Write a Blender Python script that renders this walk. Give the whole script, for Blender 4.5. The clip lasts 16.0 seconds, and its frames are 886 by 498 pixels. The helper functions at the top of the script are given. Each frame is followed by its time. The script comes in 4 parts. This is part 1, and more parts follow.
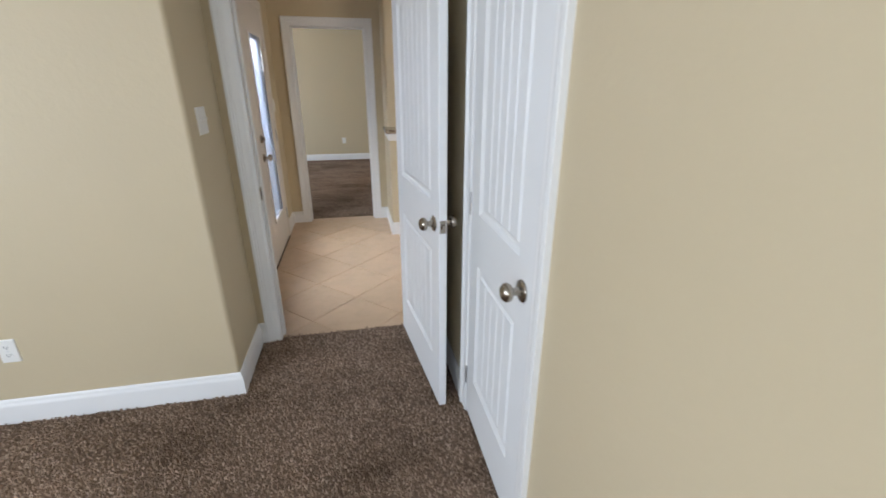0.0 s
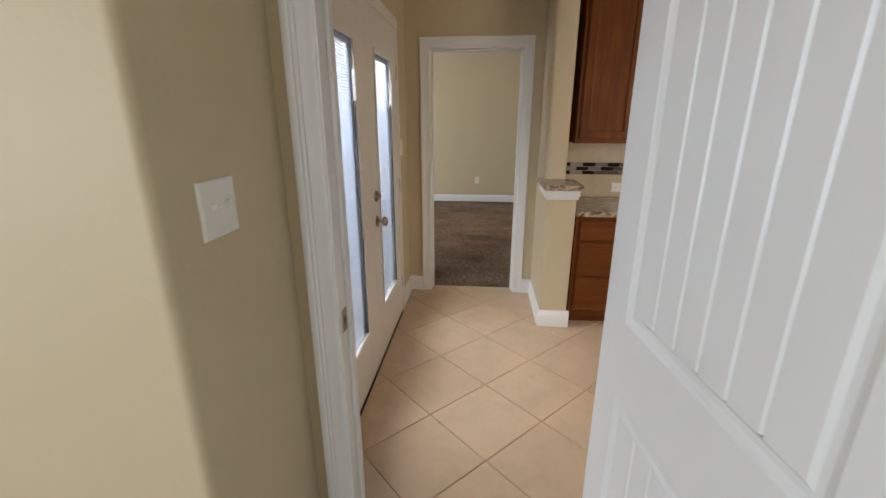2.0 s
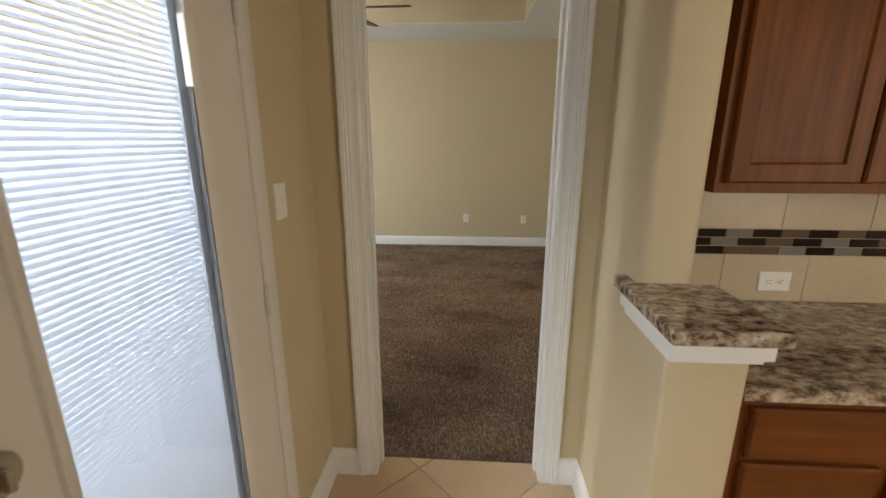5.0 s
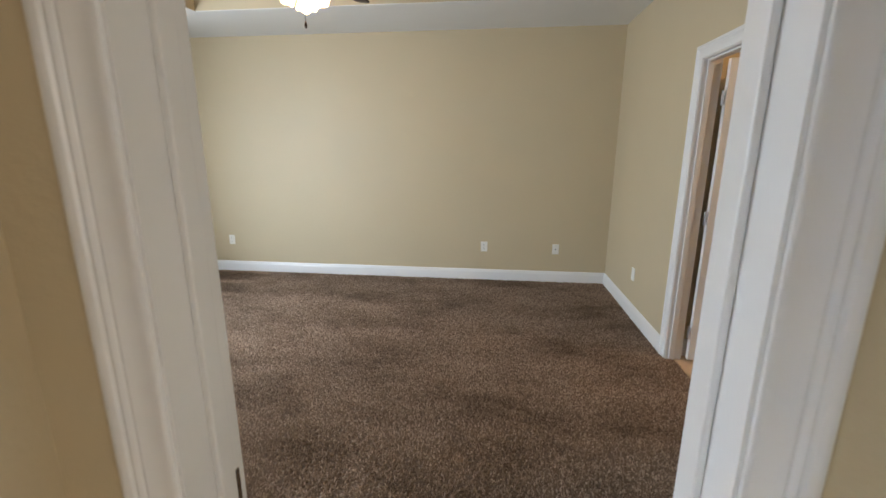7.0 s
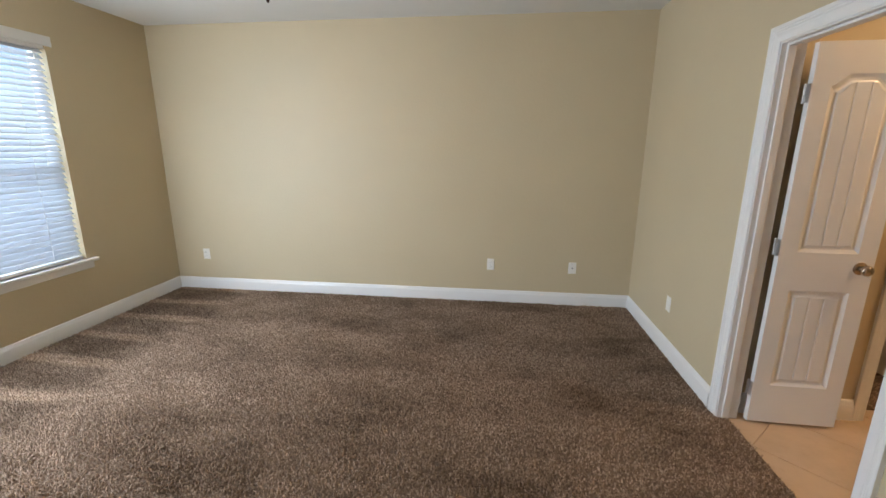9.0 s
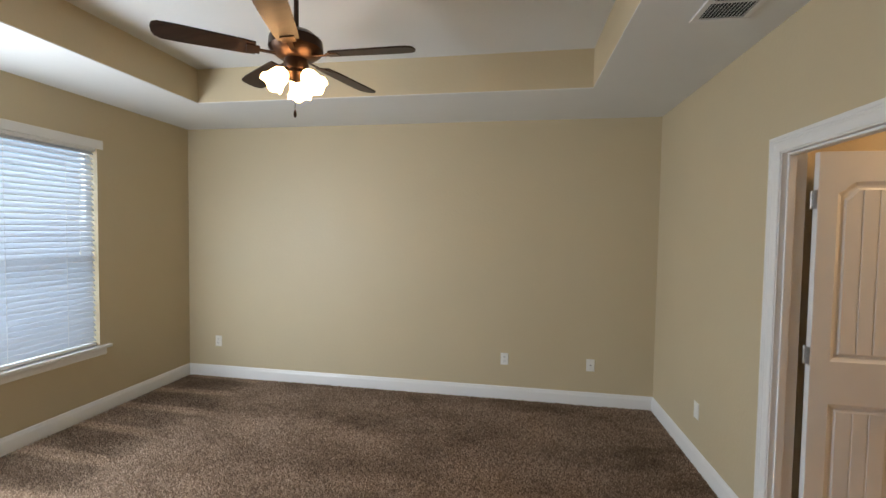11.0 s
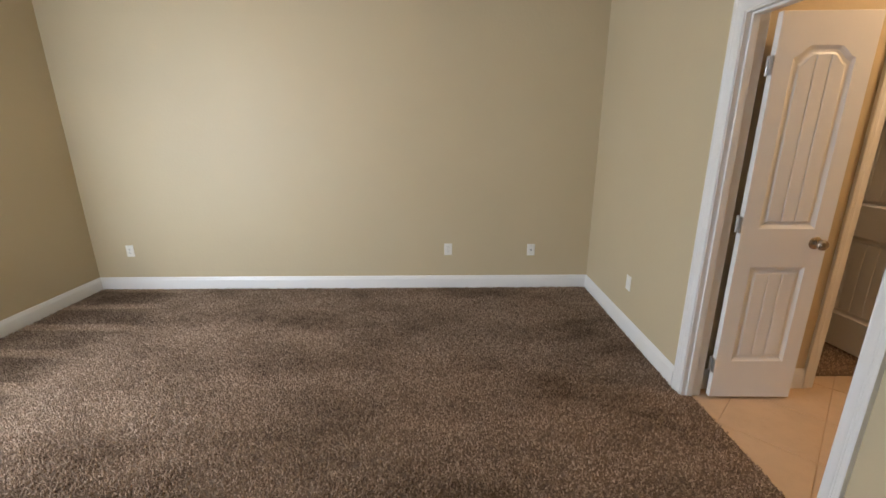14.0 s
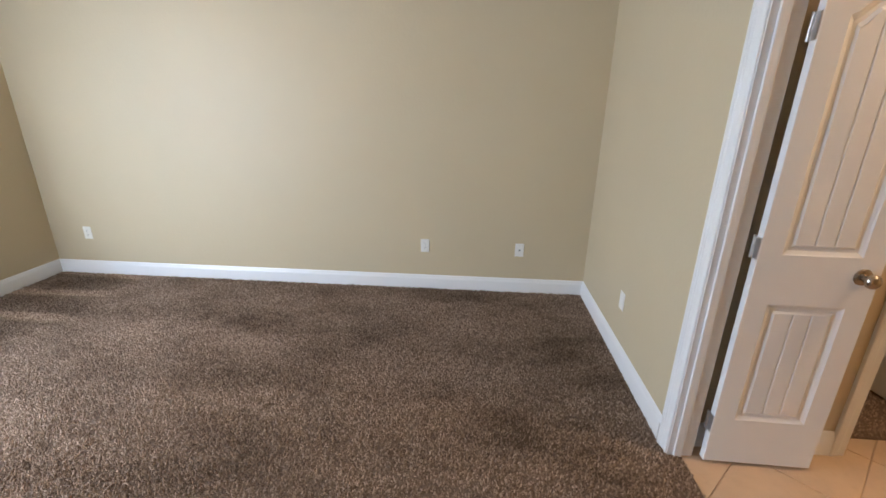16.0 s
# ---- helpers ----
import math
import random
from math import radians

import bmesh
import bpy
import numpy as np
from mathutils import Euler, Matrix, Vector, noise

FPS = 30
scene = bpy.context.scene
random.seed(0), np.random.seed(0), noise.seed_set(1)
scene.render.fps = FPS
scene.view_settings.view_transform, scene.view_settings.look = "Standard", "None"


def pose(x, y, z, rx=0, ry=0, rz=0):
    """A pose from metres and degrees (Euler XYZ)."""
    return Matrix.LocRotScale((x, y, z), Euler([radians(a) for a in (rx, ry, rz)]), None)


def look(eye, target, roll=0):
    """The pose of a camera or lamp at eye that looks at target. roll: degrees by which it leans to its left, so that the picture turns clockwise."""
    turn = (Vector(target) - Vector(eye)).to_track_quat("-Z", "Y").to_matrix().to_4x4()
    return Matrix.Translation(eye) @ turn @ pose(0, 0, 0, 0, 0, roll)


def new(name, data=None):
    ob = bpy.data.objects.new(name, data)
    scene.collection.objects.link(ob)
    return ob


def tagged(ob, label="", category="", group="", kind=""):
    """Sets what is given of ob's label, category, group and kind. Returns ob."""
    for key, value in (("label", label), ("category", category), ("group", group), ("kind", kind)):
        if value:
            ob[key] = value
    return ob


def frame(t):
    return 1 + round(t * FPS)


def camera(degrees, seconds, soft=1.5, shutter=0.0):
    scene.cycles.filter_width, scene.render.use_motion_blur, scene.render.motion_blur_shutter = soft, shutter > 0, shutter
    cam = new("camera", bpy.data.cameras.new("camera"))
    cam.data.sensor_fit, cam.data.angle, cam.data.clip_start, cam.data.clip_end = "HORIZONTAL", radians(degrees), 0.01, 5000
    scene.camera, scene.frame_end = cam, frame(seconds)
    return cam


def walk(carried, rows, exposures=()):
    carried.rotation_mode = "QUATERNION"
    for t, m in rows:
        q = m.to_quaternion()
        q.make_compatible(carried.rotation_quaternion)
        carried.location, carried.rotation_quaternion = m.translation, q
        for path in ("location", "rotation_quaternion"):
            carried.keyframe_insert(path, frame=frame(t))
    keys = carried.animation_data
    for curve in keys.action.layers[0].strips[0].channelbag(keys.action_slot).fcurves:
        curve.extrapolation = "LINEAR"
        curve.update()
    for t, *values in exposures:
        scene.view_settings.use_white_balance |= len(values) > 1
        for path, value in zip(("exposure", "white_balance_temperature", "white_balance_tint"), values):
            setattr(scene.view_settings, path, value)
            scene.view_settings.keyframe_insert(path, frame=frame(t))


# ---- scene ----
cam = camera(92.7, 16.0, shutter=0.2)
PATH = [
    (0, (0.4, -0.451, 1.491), (0.777, 1.374, 0.765), 0.1),
    (0.5, (0.373, -0.146, 1.504), (0.372, 1.724, 0.797), 0.1),
    (1, (0.308, 0.17, 1.504), (0.196, 2.057, 0.85), 0.0),
    (1.5, (0.264, 0.506, 1.512), (0.119, 2.402, 0.894), -0.4),
    (2, (0.28, 0.862, 1.514), (0.109, 2.765, 0.921), -0.0),
    (2.5, (0.229, 1.203, 1.487), (0.1, 3.117, 0.92), -0.7),
    (3, (0.211, 1.545, 1.483), (0.114, 3.462, 0.922), -0.5),
    (3.2, (0.209, 1.684, 1.48), (0.13, 3.601, 0.917), -0.1),
    (5.3, (0.262, 3.055, 1.490), (0.135, 4.988, 1.003), 0.0),
    (5.5, (0.253, 3.18, 1.502), (0.132, 5.118, 1.024), 0.0),
    (6, (0.251, 3.467, 1.504), (0.097, 5.404, 1.033), 0.0),
    (6.5, (0.286, 3.745, 1.507), (0.053, 5.675, 1.037), 0.5),
    (7, (0.284, 3.996, 1.5), (0.058, 5.929, 1.039), 0.1),
    (7.5, (0.219, 4.313, 1.562), (0.05, 6.236, 1.04), 0.2),
    (8, (0.231, 4.46, 1.533), (0.059, 6.381, 1.003), 0.4),
    (8.5, (0.233, 4.544, 1.522), (0.04, 6.468, 1.011), 0.4),
    (9, (0.218, 4.615, 1.551), (-0.015, 6.546, 1.085), 0.3),
    (9.5, (0.234, 4.642, 1.581), (-0.038, 6.589, 1.213), 0.3),
    (10, (0.255, 4.641, 1.607), (-0.057, 6.601, 1.361), 0.5),
    (10.2, (0.261, 4.653, 1.615), (-0.066, 6.616, 1.416), 0.6),
    (12.3, (0.26, 4.626, 1.633), (-0.026, 6.605, 1.599), 0.9),
    (12.5, (0.246, 4.634, 1.623), (-0.011, 6.616, 1.54), 0.8),
    (13, (0.223, 4.655, 1.605), (0.032, 6.632, 1.373), 0.3),
    (13.5, (0.166, 4.689, 1.578), (0.066, 6.645, 1.174), -0.0),
    (14, (0.167, 4.826, 1.551), (0.16, 6.747, 0.995), -0.4),
    (14.5, (0.198, 4.958, 1.553), (0.26, 6.846, 0.898), -0.8),
    (15, (0.256, 5.126, 1.536), (0.387, 6.997, 0.842), -0.5),
    (15.5, (0.392, 5.266, 1.531), (0.454, 7.144, 0.847), -0.2),
    (16, (0.62, 5.346, 1.558), (0.477, 7.233, 0.91), 0.8),
]
walk(cam, [(t, look(eye, target, roll)) for t, eye, target, roll in PATH],
     exposures=[(0, 0.12, 6100, 13), (1.5, 0.05, 6500, 13), (3.0, -0.13, 6900, 11), (5.5, 0.1, 7200, 10), (6.0, 0.4, 6050, 10), (7.0, 0.28, 6300, 11), (7.5, 0.2, 6500, 10),
                (9.0, 0.35, 6300, 12), (10.2, 0.15, 6400, 12), (12.5, -0.1, 6800, 11), (13.5, 0.1, 6800, 13), (15.0, 0.6, 5900, 14), (16.0, 0.6, 5900, 14)])

# ---- world, sun, large lights ----
world = bpy.data.worlds.new("sky")
scene.world = world
world.use_nodes = True
wn = world.node_tree
sky = wn.nodes.new("ShaderNodeTexSky")
sky.sky_type, sky.sun_disc = "NISHITA", False
sky.sun_elevation, sky.sun_rotation = radians(50), radians(120)
wn.links.new(sky.outputs[0], wn.nodes["Background"].inputs[0])
wn.nodes["Background"].inputs[1].default_value = 0.12


def sun_lamp():
    d = bpy.data.lights.new("sun", "SUN")
    d.energy, d.angle, d.color = 1.2, radians(10), (1, 0.96, 0.9)
    ob = new("sun", d)
    el, rot = radians(50), radians(120)
    way = Vector((math.sin(rot) * math.cos(el), math.cos(rot) * math.cos(el), math.sin(el)))
    ob.matrix_world = look((5 * way.x, 5 * way.y, 20), (0, 0, 20 - 5 * way.z))


def area_light(eye, target, w, h, watts, color):
    d = bpy.data.lights.new("area_lamp", "AREA")
    d.shape, d.size, d.size_y, d.energy, d.color = "RECTANGLE", w, h, watts, color
    ob = new("area_lamp", d)
    ob.matrix_world = look(eye, target)


sun_lamp()
DAY = (0.80, 0.90, 1.0)
area_light((-3.75, 7.10, 1.75), (0, 7.10, 0.6), 1.6, 2.2, 58, (0.70, 0.86, 1.0))          # bedroom window
area_light((-3.36, 5.90, 1.46), (-1.3, 8.0, 0.9), 0.72, 1.6, 108, DAY)         # fill lamp in an added, unseen opening, aimed to brighten the back wall
area_light((-0.95, 3.19, 1.55), (1, 3.19, 0.75), 1.9, 2.3, 215, DAY)       # french doors
area_light((-3.0, -1.5, 1.5), (0.5, -0.8, 1.2), 1.6, 1.5, 98, DAY)         # start room window
area_light((-1.0, -3.1, 1.5), (-0.6, 0, 1.2), 1.8, 1.5, 42, DAY)           # start room rear window
area_light((2.75, 2.03, 1.5), (1.6, 4.4, 1.0), 1.0, 1.15, 27, (1, 0.93, 0.82))  # warm fill lamp in an added, unseen opening, brightening kitchen and pillar


# ---- materials ----
def mat(name, color, rough=0.6, metal=0.0):
    m = bpy.data.materials.new(name)
    m.use_nodes = True
    b = m.node_tree.nodes["Principled BSDF"]
    b.inputs["Base Color"].default_value = (*color, 1)
    b.inputs["Roughness"].default_value = rough
    b.inputs["Metallic"].default_value = metal
    return m


def nd(m, kind, **sets):
    n = m.node_tree.nodes.new(kind)
    for k, v in sets.items():
        n.inputs[k.replace("_", " ")].default_value = v
    return n


def lk(m, a, b):
    m.node_tree.links.new(a, b)


def bsdf(m):
    return m.node_tree.nodes["Principled BSDF"]


def coords(m, scale=(1, 1, 1), rot=(0, 0, 0), world_space=True):
    mp = nd(m, "ShaderNodeMapping")
    mp.inputs["Scale"].default_value = scale
    mp.inputs["Rotation"].default_value = rot
    if world_space:
        lk(m, nd(m, "ShaderNodeNewGeometry").outputs["Position"], mp.inputs["Vector"])
    else:
        lk(m, nd(m, "ShaderNodeTexCoord").outputs["Object"], mp.inputs["Vector"])
    return mp.outputs["Vector"]


def noise_tex(m, vec, scale, detail=4.0, rough=0.55):
    n = nd(m, "ShaderNodeTexNoise", Scale=scale, Detail=detail, Roughness=rough)
    lk(m, vec, n.inputs["Vector"])
    return n.outputs["Fac"]


def ramp(m, fac, stops):
    r = nd(m, "ShaderNodeValToRGB")
    while len(r.color_ramp.elements) < len(stops):
        r.color_ramp.elements.new(0.5)
    for e, (p, c) in zip(r.color_ramp.elements, stops):
        e.position, e.color = p, (*c, 1)
    lk(m, fac, r.inputs["Fac"])
    return r.outputs["Color"]


def mix(m, fac, a, b, kind="MIX"):
    x = m.node_tree.nodes.new("ShaderNodeMixRGB")
    x.blend_type = kind
    for s, v in ((x.inputs[0], fac), (x.inputs[1], a), (x.inputs[2], b)):
        if isinstance(v, (int, float)):
            s.default_value = v
        elif isinstance(v, tuple):
            s.default_value = (*v, 1)
        else:
            lk(m, v, s)
    return x.outputs[0]


def bump(m, height, strength, dist):
    b = nd(m, "ShaderNodeBump", Strength=strength, Distance=dist)
    lk(m, height, b.inputs["Height"])
    lk(m, b.outputs["Normal"], bsdf(m).inputs["Normal"])


def scaled(c, f):
    return tuple(min(1, v * f) for v in c)


def painted_wall(name, c, rough=0.55, peel=0.32):
    """Orange-peel textured wall paint, with faint roller and scuff variation."""
    m = mat(name, c, rough)
    v = coords(m)
    big = noise_tex(m, v, 1.3, 3)
    fine = noise_tex(m, v, 46, 3)
    col = mix(m, big, scaled(c, 0.95), scaled(c, 1.05))
    scuff = ramp(m, noise_tex(m, v, 9, 6, 0.7), [(0.66, (0, 0, 0)), (0.78, (1, 1, 1))])
    fac = mix(m, 1.0, scuff, (0.10, 0.10, 0.10), "MULTIPLY")
    lk(m, mix(m, fac, col, scaled(c, 0.75)), bsdf(m).inputs["Base Color"])
    bump(m, fine, peel, 0.004)
    return m


WALL = painted_wall("wall_paint", (0.56, 0.465, 0.305))
CEIL = painted_wall("ceiling_paint", (0.76, 0.76, 0.74), 0.8, 0.4)


def white_paint(name, c, rough):
    m = mat(name, c, rough)
    v = coords(m)
    n = noise_tex(m, v, 5, 5, 0.6)
    marks = ramp(m, noise_tex(m, v, 22, 6, 0.75), [(0.64, (0, 0, 0)), (0.75, (1, 1, 1))])
    f = mix(m, 1.0, marks, (0.09, 0.09, 0.09), "MULTIPLY")
    base = mix(m, n, scaled(c, 0.95), c)
    lk(m, mix(m, f, base, scaled(c, 0.72)), bsdf(m).inputs["Base Color"])
    bump(m, noise_tex(m, v, 60, 3), 0.05, 0.002)
    return m


TRIM = white_paint("white_trim", (0.80, 0.79, 0.77), 0.35)
DOOR = white_paint("white_door", (0.80, 0.80, 0.79), 0.38)
FRENCH = white_paint("french_door_paint", (0.74, 0.70, 0.65), 0.4)
PLASTIC = mat("white_plastic", (0.82, 0.80, 0.75), 0.3)
SLOT = mat("dark_slot", (0.02, 0.02, 0.02), 0.6)
SEAL = mat("grey_seal", (0.16, 0.17, 0.18), 0.6)


def carpet_mat(name, tuft):
    """Frieze carpet: mottled yarn, with the shading of brushed and trodden patches put into its colour."""
    m = mat(name, (0.12, 0.09, 0.07), 0.95)
    v = coords(m)
    patch = noise_tex(m, coords(m, (0.8, 1.5, 1), (0, 0, 0.5)), 1.6, 5, 0.65)
    tone = ramp(m, patch, [(0.35, (0.64, 0.62, 0.59)), (0.46, (0.88, 0.87, 0.86)), (0.55, (1, 1, 1)), (0.66, (1.14, 1.14, 1.14))])
    strokes = noise_tex(m, coords(m, (1.0, 1.9, 1), (0, 0, 0.9)), 1.7, 4, 0.6)
    brush_shade = ramp(m, strokes, [(0.40, (0.82, 0.81, 0.80)), (0.50, (0.93, 0.93, 0.93)), (0.60, (1.0, 1.0, 1.0))])
    tone = mix(m, 1.0, tone, brush_shade, "MULTIPLY")
    # darker band along the wall with pale ridges: shading of brushed nap, put into the colour
    spread = nd(m, "ShaderNodeSeparateXYZ")
    lk(m, v, spread.inputs[0])
    edge = nd(m, "ShaderNodeMath")
    edge.operation = "MULTIPLY_ADD"
    edge.inputs[1].default_value = 1.1
    lk(m, noise_tex(m, coords(m, (0.6, 2.0, 1)), 1.6, 4, 0.6), edge.inputs[0])
    lk(m, spread.outputs["X"], edge.inputs[2])
    reach = nd(m, "ShaderNodeMapRange")
    reach.inputs["From Min"].default_value, reach.inputs["From Max"].default_value = -2.0, -1.75
    lk(m, edge.outputs[0], reach.inputs["Value"])
    ridge = m.node_tree.nodes.new("ShaderNodeTexWave")
    ridge.bands_direction = "Y"
    ridge.inputs["Scale"].default_value, ridge.inputs["Distortion"].default_value, ridge.inputs["Detail"].default_value = 0.75, 2.2, 3
    lk(m, coords(m, (0.7, 1, 1), (0, 0, 0.08)), ridge.inputs["Vector"])
    laid = ramp(m, ridge.outputs["Fac"], [(0.0, (0.60, 0.59, 0.57)), (0.74, (0.66, 0.65, 0.63)), (0.92, (1.1, 1.09, 1.07))])
    tone = mix(m, 1.0, tone, mix(m, reach.outputs["Result"], laid, (1.0, 1.0, 1.0)), "MULTIPLY")
    clump = ramp(m, noise_tex(m, v, 85, 3, 0.6), [(0.34, (0.84, 0.83, 0.82)), (0.50, (1.0, 1.0, 1.0)), (0.66, (1.16, 1.16, 1.16))])
    if tuft:
        g = nd(m, "ShaderNodeNewGeometry")
        grain = ramp(m, g.outputs["Random Per Island"], [(0, (0.22, 0.150, 0.103)), (0.35, (0.33, 0.234, 0.167)), (0.8, (0.42, 0.307, 0.225)), (1, (0.55, 0.416, 0.313))])
    else:
        grain = ramp(m, noise_tex(m, v, 160, 3), [(0.3, (0.15, 0.102, 0.072)), (0.6, (0.27, 0.19, 0.136))])
    grain = mix(m, 1.0, grain, clump, "MULTIPLY")
    lk(m, mix(m, 1.0, grain, tone, "MULTIPLY"), bsdf(m).inputs["Base Color"])
    bsdf(m).inputs["Specular IOR Level"].default_value = 0.1
    if not tuft:
        bump(m, noise_tex(m, v, 120, 3), 0.8, 0.01)
    return m


CARPET = carpet_mat("carpet_backing", False)
PILE = carpet_mat("carpet_pile", True)


def tile_mat(name, c, gloss):
    m = mat(name, c, gloss)
    v = coords(m)
    inf = nd(m, "ShaderNodeObjectInfo")
    cloud = noise_tex(m, v, 4.5, 6, 0.62)
    vein = noise_tex(m, v, 17, 8, 0.7)
    col = ramp(m, cloud, [(0.3, scaled(c, 0.90)), (0.5, c), (0.72, scaled(c, 1.07))])
    col = mix(m, ramp(m, vein, [(0.56, (0, 0, 0)), (0.72, (0.35, 0.35, 0.35))]), col, (c[0] * 0.80, c[1] * 0.74, c[2] * 0.68))
    one = ramp(m, inf.outputs["Random"], [(0, (0.93, 0.93, 0.93)), (1, (1, 1, 1))])
    lk(m, mix(m, 1.0, col, one, "MULTIPLY"), bsdf(m).inputs["Base Color"])
    lk(m, ramp(m, vein, [(0.3, (gloss, gloss, gloss)), (0.7, (gloss + 0.2,) * 3)]), bsdf(m).inputs["Roughness"])
    bump(m, cloud, 0.10, 0.004)
    return m


TILE = tile_mat("floor_tile", (0.60, 0.43, 0.28), 0.3)
SPLASH = tile_mat("splash_tile", (0.52, 0.42, 0.29), 0.25)
GROUT = painted_wall("grout", (0.54, 0.395, 0.262), 0.9)
SPLASH_GROUT = painted_wall("splash_grout", (0.46, 0.38, 0.27), 0.9)


def wood_mat(name, dark, light, rough, grain_axis=2):
    m = mat(name, light, rough)
    s = [14, 14, 14]
    s[grain_axis] = 1.2
    v = coords(m, tuple(s))
    n = noise_tex(m, v, 2.2, 7, 0.62)
    lk(m, mix(m, noise_tex(m, coords(m), 2.5, 3), ramp(m, n, [(0.3, dark), (0.7, light)]), dark, "MIX"), bsdf(m).inputs["Base Color"])
    bump(m, n, 0.08, 0.002)
    bsdf(m).inputs["Specular IOR Level"].default_value = 0.22
    return m


CHERRY = wood_mat("cherry_wood", (0.10, 0.027, 0.004), (0.26, 0.077, 0.011), 0.48)
CHERRY_H = wood_mat("cherry_wood_across", (0.10, 0.027, 0.004), (0.26, 0.077, 0.011), 0.48, 0)
WALNUT = wood_mat("walnut_blade", (0.020, 0.010, 0.006), (0.060, 0.032, 0.020), 0.4, 0)


def granite_mat():
    m = mat("granite", (0.4, 0.33, 0.25), 0.08)
    v = coords(m, (1, 1.8, 1.4), (0, 0, 0.4))
    w = noise_tex(m, v, 22, 6, 0.7)
    col = ramp(m, w, [(0.32, (0.015, 0.012, 0.012)), (0.42, (0.13, 0.085, 0.055)), (0.50, (0.36, 0.27, 0.19)), (0.60, (0.52, 0.44, 0.35)), (0.70, (0.72, 0.69, 0.64))])
    dark = ramp(m, noise_tex(m, coords(m), 55, 4, 0.7), [(0.58, (0, 0, 0)), (0.66, (1, 1, 1))])
    lk(m, mix(m, mix(m, 1.0, dark, (0.8, 0.8, 0.8), "MULTIPLY"), col, (0.03, 0.025, 0.022)), bsdf(m).inputs["Base Color"])
    return m


GRANITE = granite_mat()
NICKEL = mat("satin_nickel", (0.40, 0.355, 0.30), 0.26, 1.0)
bump(NICKEL, noise_tex(NICKEL, coords(NICKEL), 90, 2), 0.05, 0.001)
HINGE = mat("hinge_steel", (0.62, 0.62, 0.62), 0.35, 1.0)
BRONZE = mat("dark_bronze", (0.055, 0.030, 0.018), 0.35, 0.8)


def glow(name, c, e, strength):
    m = mat(name, c, 0.4)
    bsdf(m).inputs["Emission Color"].default_value = (*e, 1)
    bsdf(m).inputs["Emission Strength"].default_value = strength
    return m


SHADE = glow("frosted_lit_glass", (0.9, 0.85, 0.75), (1, 0.60, 0.28), 10)
DOME = glow("lit_dome_glass", (0.9, 0.85, 0.75), (1, 0.68, 0.38), 66)


def slat_mat(name, c, passing):
    m = mat(name, c, 0.45)
    out = m.node_tree.nodes["Material Output"]
    tr = nd(m, "ShaderNodeBsdfTranslucent")
    tr.inputs["Color"].default_value = (*c, 1)
    mx = nd(m, "ShaderNodeMixShader")
    mx.inputs[0].default_value = passing
    lk(m, bsdf(m).outputs[0], mx.inputs[1])
    lk(m, tr.outputs[0], mx.inputs[2])
    lk(m, mx.outputs[0], out.inputs["Surface"])
    return m


SLAT = slat_mat("blind_slat", (0.66, 0.70, 0.76), 0.07)
MINI_SLAT = slat_mat("mini_blind_slat", (0.40, 0.44, 0.51), 0.14)


def glass_mat():
    m = mat("clear_glass", (0.95, 0.98, 0.98), 0.02)
    out = m.node_tree.nodes["Material Output"]
    tp = nd(m, "ShaderNodeBsdfTransparent")
    gl = nd(m, "ShaderNodeBsdfGlossy", Roughness=0.02)
    lw = nd(m, "ShaderNodeLayerWeight", Blend=0.5)
    pw = nd(m, "ShaderNodeMath")
    pw.operation = "POWER"
    pw.inputs[1].default_value = 4.0
    lk(m, lw.outputs["Facing"], pw.inputs[0])
    sc = nd(m, "ShaderNodeMath")
    sc.operation = "MULTIPLY_ADD"
    sc.inputs[1].default_value, sc.inputs[2].default_value = 0.35, 0.03
    lk(m, pw.outputs[0], sc.inputs[0])
    mx = nd(m, "ShaderNodeMixShader")
    lk(m, sc.outputs[0], mx.inputs[0])
    lk(m, tp.outputs[0], mx.inputs[1])
    lk(m, gl.outputs[0], mx.inputs[2])
    lk(m, mx.outputs[0], out.inputs["Surface"])
    return m


GLASS = glass_mat()
GROUND = painted_wall("outdoor_ground", (0.30, 0.27, 0.22), 0.95)


# ---- mesh helpers ----
def finish(name, bm, material, parent=None, label="", smooth=False):
    bmesh.ops.recalc_face_normals(bm, faces=bm.faces)
    me = bpy.data.meshes.new(name)
    bm.to_mesh(me)
    bm.free()
    me.materials.append(material)
    if smooth:
        for p in me.polygons:
            p.use_smooth = True
        me.set_sharp_from_angle(angle=radians(38))
    ob = new(name, me)
    if parent is not None:
        ob.parent = parent
    if label:
        tagged(ob, label)
    return ob


def part(name, bm, material, parent, label="", smooth=False):
    return finish(name, bm, material, parent, label, smooth)


def thing(name, m, label, category, group="", kind=""):
    ob = new(name)
    ob.empty_display_size = 0.1
    ob.matrix_basis = m
    return tagged(ob, label, category, group, kind)


def structure(name, bm, material, label, category, smooth=False):
    return tagged(finish(name, bm, material, None, "", smooth), label, category, "", "structure")


def add_box(bm, x0, x1, y0, y1, z0, z1):
    vs = [bm.verts.new((x, y, z)) for x in (x0, x1) for y in (y0, y1) for z in (z0, z1)]
    for f in ((0, 1, 3, 2), (4, 6, 7, 5), (0, 4, 5, 1), (2, 3, 7, 6), (0, 2, 6, 4), (1, 5, 7, 3)):
        bm.faces.new([vs[i] for i in f])
    return vs


